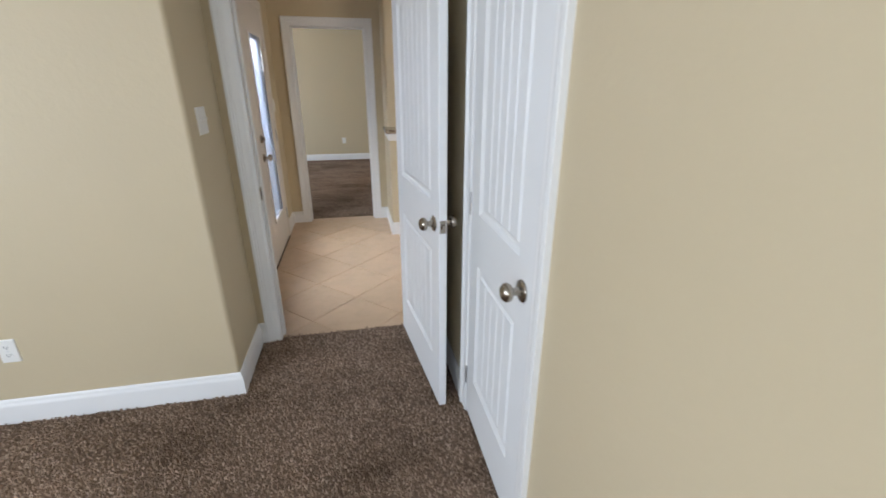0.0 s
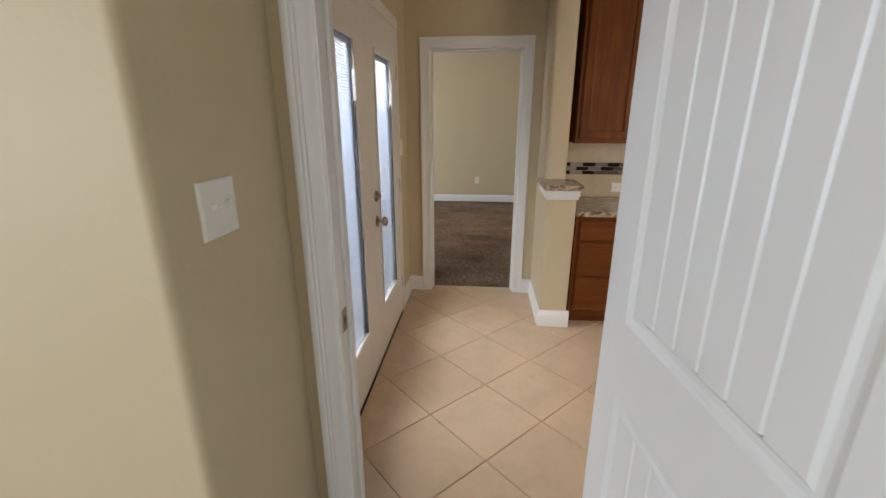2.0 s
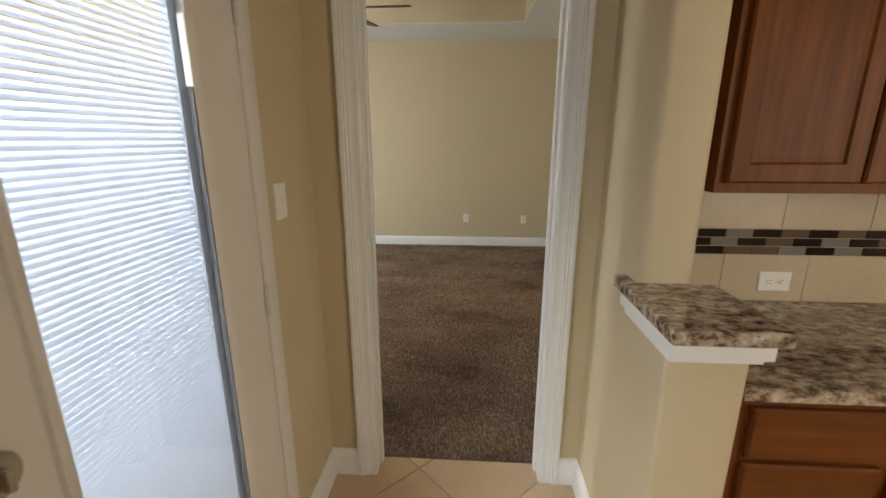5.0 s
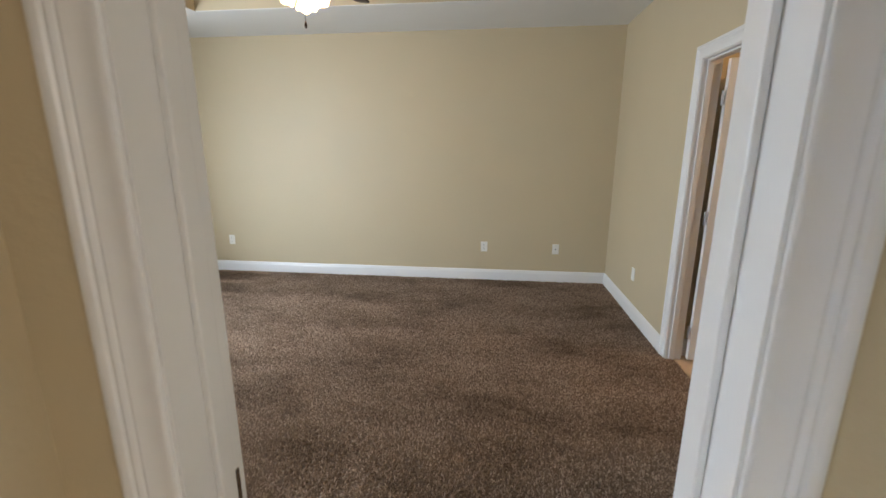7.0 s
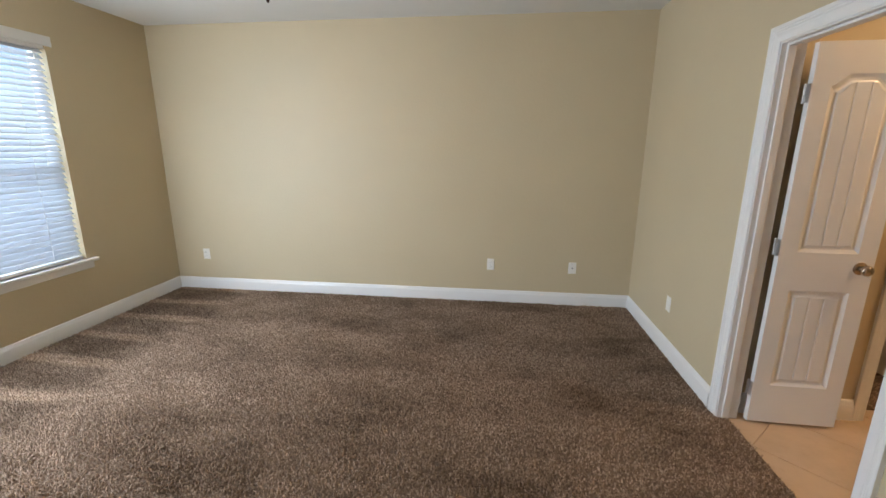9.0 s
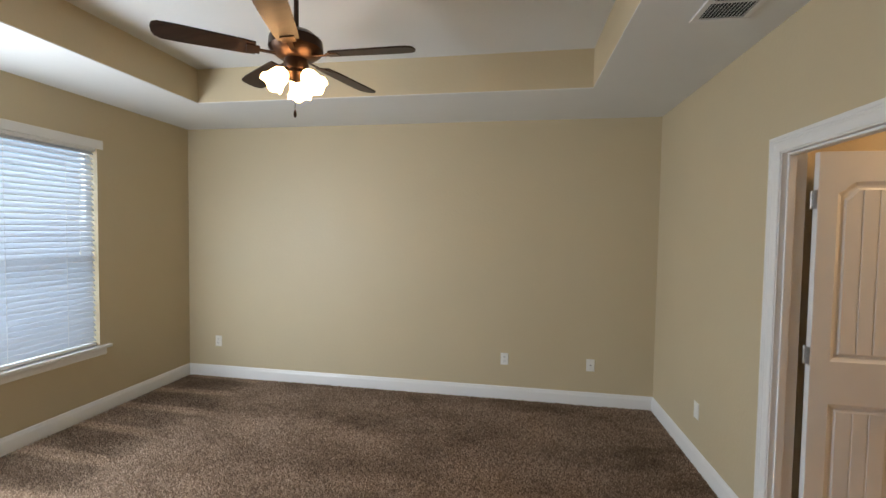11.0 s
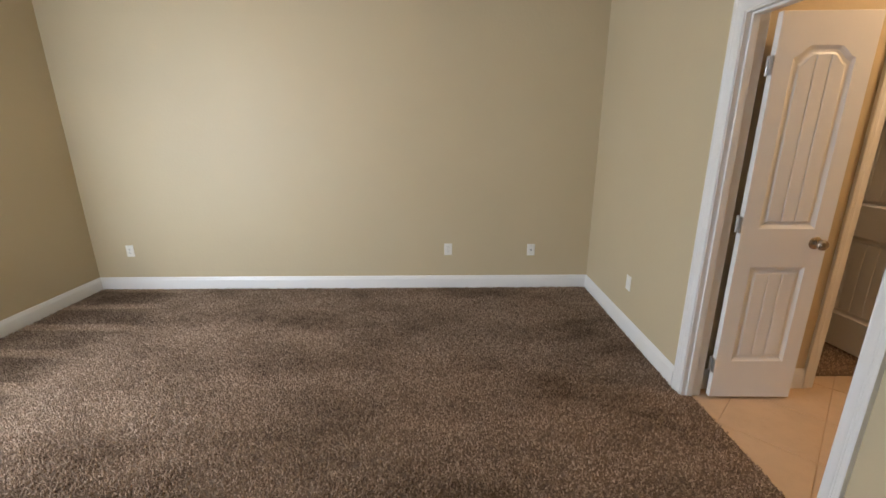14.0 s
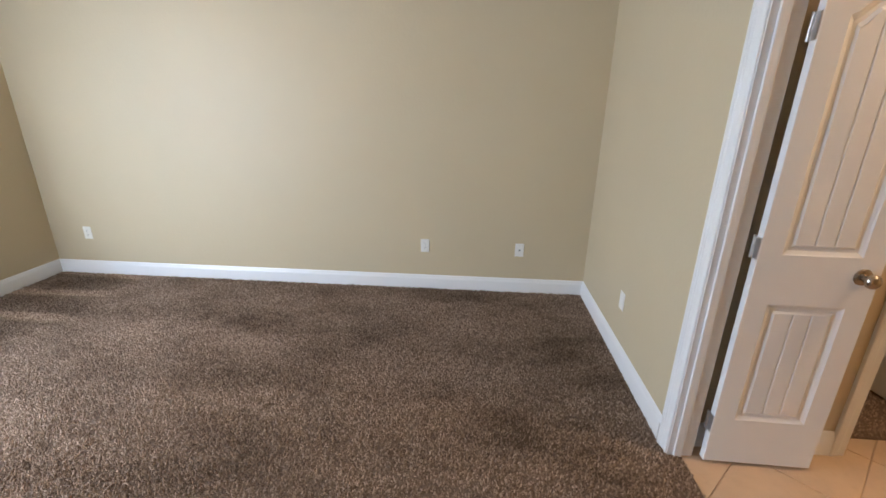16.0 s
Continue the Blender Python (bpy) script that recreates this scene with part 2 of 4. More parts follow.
def box(x0, x1, y0, y1, z0, z1, bevel=0.0, seg=2):
    bm = bmesh.new()
    add_box(bm, x0, x1, y0, y1, z0, z1)
    if bevel:
        bmesh.ops.bevel(bm, geom=bm.edges[:], offset=bevel, segments=seg, affect="EDGES", profile=0.5)
    return bm


def lathe(profile, n=20):
    """Turns (radius, height) pairs about the z axis."""
    bm = bmesh.new()
    rings = []
    for r, h in profile:
        rings.append([bm.verts.new((r * math.cos(2 * math.pi * k / n), r * math.sin(2 * math.pi * k / n), h)) for k in range(n)] if r > 1e-5 else [bm.verts.new((0, 0, h))])
    for a, b in zip(rings, rings[1:]):
        for k in range(n):
            q = (k + 1) % n
            if len(a) == 1 and len(b) > 1:
                bm.faces.new((a[0], b[k], b[q]))
            elif len(b) == 1 and len(a) > 1:
                bm.faces.new((a[k], a[q], b[0]))
            elif len(a) > 1:
                bm.faces.new((a[k], a[q], b[q], b[k]))
    return bm


def prism(points, z0, z1, rounded=(), radius=0.018):
    """An upright prism on a plan outline; the corners named in rounded get a bullnose."""
    bm = bmesh.new()
    lo = [bm.verts.new((x, y, z0)) for x, y in points]
    hi = [bm.verts.new((x, y, z1)) for x, y in points]
    bm.faces.new(lo)
    bm.faces.new(hi)
    n = len(points)
    for k in range(n):
        bm.faces.new((lo[k], lo[(k + 1) % n], hi[(k + 1) % n], hi[k]))
    if rounded:
        edges = [e for e in bm.edges if any({e.verts[0], e.verts[1]} == {lo[k], hi[k]} for k in rounded)]
        bmesh.ops.bevel(bm, geom=edges, offset=radius, segments=5, affect="EDGES", profile=0.5)
    return bm


def run(profile, p0, p1, out, up=(0, 0, 1), m0=0, m1=0):
    """Extrudes a profile of (out, up) pairs from p0 to p1; m0 and m1 lengthen its outer side at the ends to form mitres."""
    bm = bmesh.new()
    p0, p1, out, up = Vector(p0), Vector(p1), Vector(out), Vector(up)
    way = (p1 - p0).normalized()
    a = [bm.verts.new(p0 + out * o + up * u - way * o * m0) for o, u in profile]
    b = [bm.verts.new(p1 + out * o + up * u + way * o * m1) for o, u in profile]
    n = len(profile)
    for k in range(n):
        bm.faces.new((a[k], a[(k + 1) % n], b[(k + 1) % n], b[k]))
    bm.faces.new(a)
    bm.faces.new(b)
    return bm


def wall_mesh(axis, p0, p1, u0, u1, z0, z1, holes=()):
    """A wall between the planes p0 and p1 across axis, with rectangular holes (ua, ub, za, zb)."""
    us = sorted({u0, u1, *(h[0] for h in holes), *(h[1] for h in holes)})
    zs = sorted({z0, z1, *(max(z0, h[2]) for h in holes), *(h[3] for h in holes)})
    bm = bmesh.new()

    def solid(i, k):
        if not (0 <= i < len(us) - 1 and 0 <= k < len(zs) - 1):
            return False
        u, z = (us[i] + us[i + 1]) / 2, (zs[k] + zs[k + 1]) / 2
        return not any(a < u < b and c < z < d for a, b, c, d in holes)

    def quad(*pts):
        bm.faces.new([bm.verts.new((p, u, z) if axis == "x" else (u, p, z)) for p, u, z in pts])

    for i in range(len(us) - 1):
        for k in range(len(zs) - 1):
            if not solid(i, k):
                continue
            a, b, c, d = us[i], us[i + 1], zs[k], zs[k + 1]
            for p in (p0, p1):
                quad((p, a, c), (p, b, c), (p, b, d), (p, a, d))
            if not solid(i - 1, k):
                quad((p0, a, c), (p1, a, c), (p1, a, d), (p0, a, d))
            if not solid(i + 1, k):
                quad((p0, b, c), (p1, b, c), (p1, b, d), (p0, b, d))
            if not solid(i, k - 1):
                quad((p0, a, c), (p1, a, c), (p1, b, c), (p0, b, c))
            if not solid(i, k + 1):
                quad((p0, a, d), (p1, a, d), (p1, b, d), (p0, b, d))
    bmesh.ops.remove_doubles(bm, verts=bm.verts, dist=1e-5)
    return bm


# ---- structure ----
H = 2.71
WL = "sand-tan painted wall with light orange-peel texture"


def wall(name, *a, holes=()):
    return structure(name, wall_mesh(*a, holes), WALL, WL, "wall")


# start room
structure("wall_start_front", prism([(-3.1, 1.49), (-0.25, 1.49), (-0.25, 1.965), (-0.4, 1.965), (-0.4, 1.62), (-3.1, 1.62)], 0, H, (1,), 0.02), WALL,
          WL + " and rounded outer corner", "wall", True)
# the hole from x 2.2 to 3.3 is added for the kitchen fill lamp
wall("wall_doorway_near", "y", 1.965, 2.085, -0.5, 3.6, 0, H, holes=[(-0.145, 0.692, 0, 2.06), (2.2, 3.3, 0.9, 2.1)])
wall("wall_start_right", "x", 0.848, 0.98, -3.2, 1.965, 0, H, holes=[(0.48, 1.155, 0, 2.06)])
wall("wall_start_left", "x", -3.22, -3.1, -3.32, 1.62, 0, H, holes=[(-2.3, -0.7, 0.7, 2.2)])
wall("wall_start_rear", "y", -3.32, -3.2, -3.1, 0.98, 0, H, holes=[(-1.9, -0.1, 0.7, 2.2)])
wall("wall_closet_back", "x", 1.6, 1.7, -0.2, 1.965, 0, H)
wall("wall_closet_side", "y", -0.3, -0.2, 0.98, 1.7, 0, H)
# hall and kitchen
wall("wall_hall_left", "x", -0.45, -0.345, 2.085, 4.463, 0, H, holes=[(2.375, 4.01, 0, 2.10)])
wall("wall_far_doorway", "y", 4.463, 4.59, -3.4, 3.8, 0, H, holes=[(-0.163, 0.60, 0, 2.05)])
wall("wall_kitchen_right", "x", 3.5, 3.6, 2.085, 4.463, 0, H)
structure("wall_pillar", prism([(0.745, 4.06), (0.905, 4.06), (0.905, 4.463), (0.745, 4.463)], 1.045, H, (0, 1), 0.03), WALL, WL + ", full-height end pillar", "wall", True)
structure("wall_half", prism([(0.745, 3.83), (0.945, 3.83), (0.945, 4.463), (0.745, 4.463)], 0, 1.045, (0, 1), 0.012), WALL, WL + ", half-height end wall", "wall", True)
# bedroom
wall("wall_bedroom_back", "y", 8.795, 8.92, -3.4, 3.8, 0, 3.1)
# the hole from y 5.40 to 6.30 is added for the fill lamp
wall("wall_bedroom_left", "x", -3.4, -3.275, 4.59, 8.795, 0, 3.1, holes=[(5.40, 6.30, 0.60, 2.32), (6.45, 7.76, 0.60, 2.32)])
wall("wall_bedroom_right", "x", 1.575, 1.68, 4.59, 8.795, 0, 3.1, holes=[(6.085, 7.03, 0, 2.07)])
# bathroom and its closet
wall("wall_bath_closet", "y", 7.09, 7.21, 1.68, 3.8, 0, H, holes=[(2.40, 3.05, 0, 2.06)])
wall("wall_bath_far", "x", 3.7, 3.8, 4.59, 7.09, 0, H)
wall("wall_bath_closet_far", "x", 3.7, 3.8, 7.21, 8.795, 0, H)

# ceilings
TX0, TX1, TY0, TY1, TZ = -2.45, 0.82, 5.62, 7.94, 3.0
CL = "white textured ceiling"
bm = bmesh.new()
for x0, x1, y0, y1 in ((-3.4, TX0, 4.59, 8.795), (TX1, 1.575, 4.59, 8.795), (TX0, TX1, 4.59, TY0), (TX0, TX1, TY1, 8.795)):
    add_box(bm, x0, x1, y0, y1, H, H + 0.006)
structure("ceiling_bedroom", bm, CEIL, "white ceiling border round a raised tray", "ceiling")
structure("ceiling_bedroom_tray", box(TX0 - 0.1, TX1 + 0.1, TY0 - 0.1, TY1 + 0.1, TZ, TZ + 0.1), CEIL, "white raised tray ceiling above the bed area", "ceiling")
bm = bmesh.new()
for x0, x1, y0, y1 in ((TX0 - 0.1, TX0 - 0.002, TY0 - 0.1, TY1 + 0.1), (TX1 + 0.002, TX1 + 0.1, TY0 - 0.1, TY1 + 0.1), (TX0 - 0.002, TX1 + 0.002, TY0 - 0.1, TY0 - 0.002), (TX0 - 0.002, TX1 + 0.002, TY1 + 0.002, TY1 + 0.1)):
    add_box(bm, x0, x1, y0, y1, H + 0.007, TZ)
structure("ceiling_tray_side", bm, WALL, "tan upright sides of the tray ceiling", "ceiling")
structure("ceiling_start", box(-3.22, 1.7, -3.32, 2.0, H, H + 0.1), CEIL, CL, "ceiling")
structure("ceiling_hall", box(-0.5, 3.6, 2.0, 4.59, H, H + 0.1), CEIL, CL, "ceiling")
structure("ceiling_bath", box(1.68, 3.8, 4.59, 8.795, H, H + 0.1), CEIL, CL, "ceiling")
# unseen slab and walls under it, added to stop sky light leaking in
structure("roof", box(-3.6, 4.0, -3.5, 9.1, 3.2, 3.3), CEIL, "unseen flat slab over the house, keeping sky light out", "roof")
wall("wall_sky_block_left", "x", -3.5, -3.4, -3.4, 9.0, H + 0.1, 3.2)
wall("wall_sky_block_right", "x", 3.8, 3.9, -3.4, 9.0, H + 0.1, 3.2)
wall("wall_sky_block_front", "y", -3.45, -3.35, -3.4, 3.6, H + 0.1, 3.2)
wall("wall_sky_block_back", "y", 8.93, 9.0, -3.4, 3.6, H + 0.1, 3.2)

# ground and floors
structure("ground", box(-300, 300, -300, 300, -0.3, -0.2), GROUND, "bare sandy ground round the house", "ground")
floor_start = structure("floor_start", box(-3.22, 1.7, -3.32, 1.99, -0.1, 0.0), CARPET, "brown frieze carpet", "floor")
floor_bed = structure("floor_bedroom", box(-3.4, 1.635, 4.572, 8.92, -0.1, 0.0), CARPET, "brown speckled frieze carpet with brushed marks", "floor")
floor_bath_closet = structure("floor_bath_closet", box(1.68, 3.8, 7.21, 8.795, -0.1, 0.0), CARPET, "brown frieze carpet", "floor")
floor_hall = structure("floor_hall", box(-0.5, 3.6, 1.99, 4.572, -0.1, -0.006), GROUT, "beige ceramic tiles laid diagonally", "floor")
floor_bath = structure("floor_bath", box(1.635, 3.8, 4.59, 7.21, -0.1, -0.006), GROUT, "beige ceramic tiles laid diagonally", "floor")

# baseboards
BASE = [(0, 0), (0.016, 0), (0.016, 0.092), (0.013, 0.104), (0.009, 0.110), (0.009, 0.118), (0.005, 0.127), (0, 0.130)]


def baseboard(x0, y0, x1, y1, ox, oy, m0=0, m1=0):
    structure("baseboard", run(BASE, (x0, y0, 0), (x1, y1, 0), (ox, oy, 0), (0, 0, 1), m0, m1), TRIM, "white moulded baseboard along the wall", "baseboard", True)


baseboard(-3.1, 1.49, -0.25, 1.49, 0, -1, 0, 1)
baseboard(-0.25, 1.49, -0.25, 1.965, 1, 0, 1, 0)
baseboard(-0.25, 1.965, -0.205, 1.965, 0, -1)
baseboard(0.848, -3.2, 0.848, 0.424, -1, 0)
baseboard(0.848, 1.211, 0.848, 1.965, -1, 0)
baseboard(-0.345, 4.072, -0.345, 4.463, 1, 0)
baseboard(-0.345, 4.463, -0.227, 4.463, 0, -1)
baseboard(0.665, 4.463, 0.745, 4.463, 0, -1)
baseboard(0.745, 3.83, 0.745, 4.463, -1, 0, 1, 0)
baseboard(0.745, 3.83, 0.961, 3.83, 0, -1, 1, 0)
baseboard(1.75, 4.463, 2.42, 4.463, 0, -1)
baseboard(-3.275, 8.795, 1.575, 8.795, 0, -1)
baseboard(-3.275, 4.59, -3.275, 8.795, 1, 0)
baseboard(1.575, 7.105, 1.575, 8.795, -1, 0)
baseboard(1.575, 4.59, 1.575, 6.0, -1, 0)
baseboard(-3.275, 4.59, -0.25, 4.59, 0, 1)
baseboard(0.68, 4.59, 1.575, 4.59, 0, 1)
baseboard(1.70, 7.09, 2.344, 7.09, 0, -1)
baseboard(3.106, 7.09, 3.7, 7.09, 0, -1)
baseboard(1.68, 8.795, 3.7, 8.795, 0, -1)


# ---- door frames ----
CASING = [(0, 0), (0, 0.42), (0.03, 0.52), (0.09, 0.56), (0.18, 0.52), (0.30, 0.47), (0.42, 0.52), (0.53, 0.66), (0.56, 0.60), (0.60, 0.59),
          (0.63, 0.76), (0.68, 0.83), (0.72, 0.76), (0.75, 0.75), (0.79, 0.94), (0.86, 1.0), (0.94, 1.0), (1, 0.9), (1, 0)]


def moulding(p0, p1, across, out, width, depth, m0, m1):
    """Moulded casing from p0 to p1 along the opening's edge; m0 and m1 lengthen its outer edge at the ends to form mitres."""
    bm = bmesh.new()
    p0, p1, across, out = Vector(p0), Vector(p1), Vector(across), Vector(out)
    way = (p1 - p0).normalized()
    a = [bm.verts.new(p0 + across * o * width + out * v * depth - way * o * width * m0) for o, v in CASING]
    b = [bm.verts.new(p1 + across * o * width + out * v * depth + way * o * width * m1) for o, v in CASING]
    n = len(a)
    for k in range(n):
        bm.faces.new((a[k], a[(k + 1) % n], b[(k + 1) % n], b[k]))
    bm.faces.new(a)
    bm.faces.new(b)
    return bm


def frame_thing(name, axis, faces, a, b, top, width, label, stop_side=0, sides=(True, True)):
    """Jamb lining and casings round a doorway in a wall between the planes faces across axis; the clear opening runs from a to b."""
    t = thing(name, pose(0, 0, 0), label, "door frame", "", "structure")
    p0, p1 = faces

    def place(ua, ub, pa, pb, za, zb, bev=0.0):
        return box(pa, pb, ua, ub, za, zb, bev) if axis == "x" else box(ua, ub, pa, pb, za, zb, bev)

    e = 0.003
    part("jamb", place(a - 0.02, a, p0 - e, p1 + e, 0, top + 0.02), TRIM, t)
    part("jamb", place(b, b + 0.02, p0 - e, p1 + e, 0, top + 0.02), TRIM, t)
    part("head_jamb", place(a, b, p0 - e, p1 + e, top, top + 0.02), TRIM, t)
    if stop_side:
        mid = (p0 + p1) / 2 + 0.012 * stop_side
        part("door_stop", place(a, a + 0.012, mid - 0.018, mid + 0.018, 0, top, 0.003), TRIM, t)
        part("door_stop", place(b - 0.012, b, mid - 0.018, mid + 0.018, 0, top, 0.003), TRIM, t)
        part("door_stop", place(a + 0.012, b - 0.012, mid - 0.018, mid + 0.018, top - 0.012, top, 0.003), TRIM, t)
    for plane, s, on in ((p0, -1, sides[0]), (p1, 1, sides[1])):
        if not on:
            continue

        def spot(u, z):
            return (plane, u, z) if axis == "x" else (u, plane, z)

        out = (s, 0, 0) if axis == "x" else (0, s, 0)
        z = top + 0.006
        for u, way in ((a - 0.006, -1), (b + 0.006, 1)):
            across = (0, way, 0) if axis == "x" else (way, 0, 0)
            part("casing_leg", moulding(spot(u, 0), spot(u, z), across, out, width, 0.020, 0, 1), TRIM, t, "white moulded casing", True)
        part("casing_head", moulding(spot(a - 0.006, z), spot(b + 0.006, z), (0, 0, 1), out, width, 0.020, 1, 1), TRIM, t, "white moulded casing", True)
    return t


f1 = frame_thing("door_frame_1", "y", (1.965, 2.085), -0.125, 0.672, 2.04, 0.078, "white moulded door casing between carpet and tile", 1)
f2 = frame_thing("door_frame_2", "y", (4.463, 4.59), -0.143, 0.58, 2.03, 0.078, "white moulded casing of an open bedroom doorway", 1)
f3 = frame_thing("door_frame_3", "x", (1.575, 1.68), 6.105, 7.01, 2.05, 0.078, "white casing of the bathroom double doorway", -1)
f4 = frame_thing("door_frame_4", "x", (0.848, 0.98), 0.50, 1.135, 2.04, 0.07, "white casing round a closed closet door", 0, (True, False))
f5 = frame_thing("door_frame_5", "y", (7.09, 7.21), 2.42, 3.03, 2.04, 0.07, "white casing of the bathroom closet doorway", 1, (True, False))


# ---- panel doors ----
def outline(x0, x1, z0, z1, rise, n=13):
    pts = [(x0, z0), (x1, z0)]
    for k in range(n):
        u = 1 - k / (n - 1)
        x = x0 + (x1 - x0) * u
        s = min(1.0, max(0.0, (0.5 - abs(u - 0.5)) / 0.28))
        pts.append((x, z1 - rise + rise * (s * s * (3 - 2 * s))))
    return pts


def panel_mesh(x0, x1, z0, z1, rise, thick, planks):
    """A sunk, plank-grooved panel shown on both faces of a door."""
    bm = bmesh.new()
    for s in (-1, 1):
        loops = []
        for inset, depth in ((0, 0), (0.006, 0.004), (0.018, 0.009), (0.03, 0.009), (0.04, 0.004)):
            y = s * (thick / 2 - depth)
            loops.append([bm.verts.new((x, y, z)) for x, z in outline(x0 + inset, x1 - inset, z0 + inset, z1 - inset, max(rise - inset * 0.1, 0) if rise else 0)])
        n = len(loops[0])
        for a, b in zip(loops, loops[1:]):
            for k in range(n):
                bm.faces.new((a[k], a[(k + 1) % n], b[(k + 1) % n], b[k]))
        i = 0.04
        bx0, bx1, bz0, bz1 = x0 + i, x1 - i, z0 + i, z1 - i
        yb, yt = s * (thick / 2 - 0.0085), s * (thick / 2 - 0.004)
        bm.faces.new([bm.verts.new((x, yb, z)) for x, z in outline(bx0, bx1, bz0, bz1, rise)])

        def top_at(x):
            u = (x - bx0) / (bx1 - bx0)
            q = min(1.0, max(0.0, (0.5 - abs(u - 0.5)) / 0.28))
            return bz1 - rise + rise * (q * q * (3 - 2 * q))

        w = (bx1 - bx0) / planks
        for k in range(planks):
            a, b = bx0 + k * w, bx0 + (k + 1) * w
            g0 = 0.0 if k == 0 else 0.0028
            g1 = 0.0 if k == planks - 1 else 0.0028
            xs = [b - (b - a) * j / 4 for j in range(5)]
            lo = [(a, bz0), (b, bz0)] + [(x, top_at(x)) for x in xs]
            cl = [(min(max(x, a + g0 * 1.8), b - g1 * 1.8), z) for x, z in lo]
            va = [bm.verts.new((x, yb, z)) for x, z in lo]
            vb = [bm.verts.new((x, yt, z)) for x, z in cl]
            for j in range(len(va)):
                bm.faces.new((va[j], va[(j + 1) % len(va)], vb[(j + 1) % len(va)], vb[j]))
            bm.faces.new(vb)
    return bm


def slab_mesh(w, h, thick, holes):
    """Stiles, rails and edges of a door from x 0 to w, with two sunk panels: holes are (x0, x1, z0, z1, rise), lower first."""
    bm = bmesh.new()
    (x0, x1, a0, a1, _), (_, _, b0, b1, rise) = holes
    e = 0.002
    for s in (-1, 1):
        y = s * thick / 2

        def face(pts):
            bm.faces.new([bm.verts.new((x, y, z)) for x, z in pts])

        face([(e, e), (x0, e), (x0, h - e), (e, h - e)])
        face([(x1, e), (w - e, e), (w - e, h - e), (x1, h - e)])
        face([(x0, e), (x1, e), (x1, a0), (x0, a0)])
        face([(x0, a1), (x1, a1), (x1, b0), (x0, b0)])
        face([(x0, h - e)] + list(reversed(outline(x0, x1, b0, b1, rise)[2:])) + [(x1, h - e)])
    yy = thick / 2
    ring = [(0, 0), (w, 0), (w, h), (0, h)]
    inner = [(e, e), (w - e, e), (w - e, h - e), (e, h - e)]
    levels = [(inner, -yy), (ring, -yy + e), (ring, yy - e), (inner, yy)]
    vs = [[bm.verts.new((x, y, z)) for x, z in pts] for pts, y in levels]
    for p, q in zip(vs, vs[1:]):
        for k in range(4):
            bm.faces.new((p[k], p[(k + 1) % 4], q[(k + 1) % 4], q[k]))
    bmesh.ops.remove_doubles(bm, verts=bm.verts, dist=1e-5)
    return bm


KNOB = [(0, 0), (0.033, 0), (0.034, 0.004), (0.029, 0.009), (0.014, 0.012), (0.0115, 0.026), (0.013, 0.032), (0.024, 0.037), (0.0285, 0.046), (0.027, 0.056), (0.019, 0.064), (0.009, 0.0675), (0, 0.068)]
ROSETTE, BALL = KNOB[:5], KNOB[4:]


def oriented(bm, m):
    bmesh.ops.transform(bm, matrix=m, verts=bm.verts)
    return bm


def knob(parent, m):
    k = part("door_knob", oriented(lathe(BALL, 24), m), NICKEL, parent, "satin nickel knob", True)
    part("rosette", oriented(lathe(ROSETTE + [(0.0125, 0.014), (0, 0.014)], 24), m), NICKEL, k, "", True)
    return k


def panel_door(name, m, w, label, stile, planks, knobs=True, hinges=0, h=2.03, thick=0.035, knob_z=0.92, category="door", hinge_y=1, back_knob=True):
    """A white two-panel plank door, hinged at x 0, its width along +x; hinges sit on the face named by hinge_y."""
    t = thing(name, m, label, category)
    lower = (stile, w - stile, 0.235, 0.80, 0.0)
    upper = (stile, w - stile, 1.01, 1.885, 0.055)
    part("slab", slab_mesh(w, h, thick, (lower, upper)), DOOR, t)
    part("lower_panel", panel_mesh(*lower, thick, planks), DOOR, t)
    part("upper_panel", panel_mesh(*upper, thick, planks), DOOR, t)
    if knobs:
        x = w - 0.065
        knob(t, pose(x, -thick / 2, knob_z, 90))
        if back_knob:
            knob(t, pose(x, thick / 2, knob_z, -90))
        part("latch_plate", box(w - 0.001, w + 0.0015, -0.0125, 0.0125, knob_z - 0.028, knob_z + 0.028, 0.0006, 1), NICKEL, t)
        part("latch_bolt", box(w + 0.001, w + 0.011, -0.007, 0.007, knob_z - 0.010, knob_z + 0.010, 0.002, 2), NICKEL, t)
    if hinges:
        y = hinge_y * (thick / 2 + 0.003)
        for z in (0.20, 1.03, 1.80):
            g = part("hinge", oriented(lathe([(0, -0.046), (0.004, -0.046), (0.0065, -0.044), (0.0065, 0.044), (0.004, 0.046), (0, 0.046)], 10), pose(-0.004, y, z)), HINGE, t, "steel hinge", True)
            part("hinge_leaf", box(-0.0025, -0.0005, -0.0165, 0.0165, z - 0.044, z + 0.044), HINGE, g)
    return t


# near door, folded back towards the closet wall
dx, dy = 0.086, -0.775
panel_door("door_1", pose(0.650, 1.963, 0.018, 0, 0, math.degrees(math.atan2(dy, dx))), 0.787, "white two-panel plank door standing open over carpet", 0.115, 6, hinges=1, hinge_y=1)
# closet door, shut in its frame
panel_door("door_2", pose(0.862, 1.132, 0.018, 0, 0, -90), 0.629, "white two-panel plank closet door, shut", 0.105, 5, hinges=1, hinge_y=-1, back_knob=False)
# bathroom leaf, open square to the wall
panel_door("door_3", pose(1.716, 6.99, 0.018, 0, 0, -1), 0.458, "narrow white two-panel door leaf standing open into bathroom", 0.085, 3, hinges=1, hinge_y=1, knob_z=0.935)
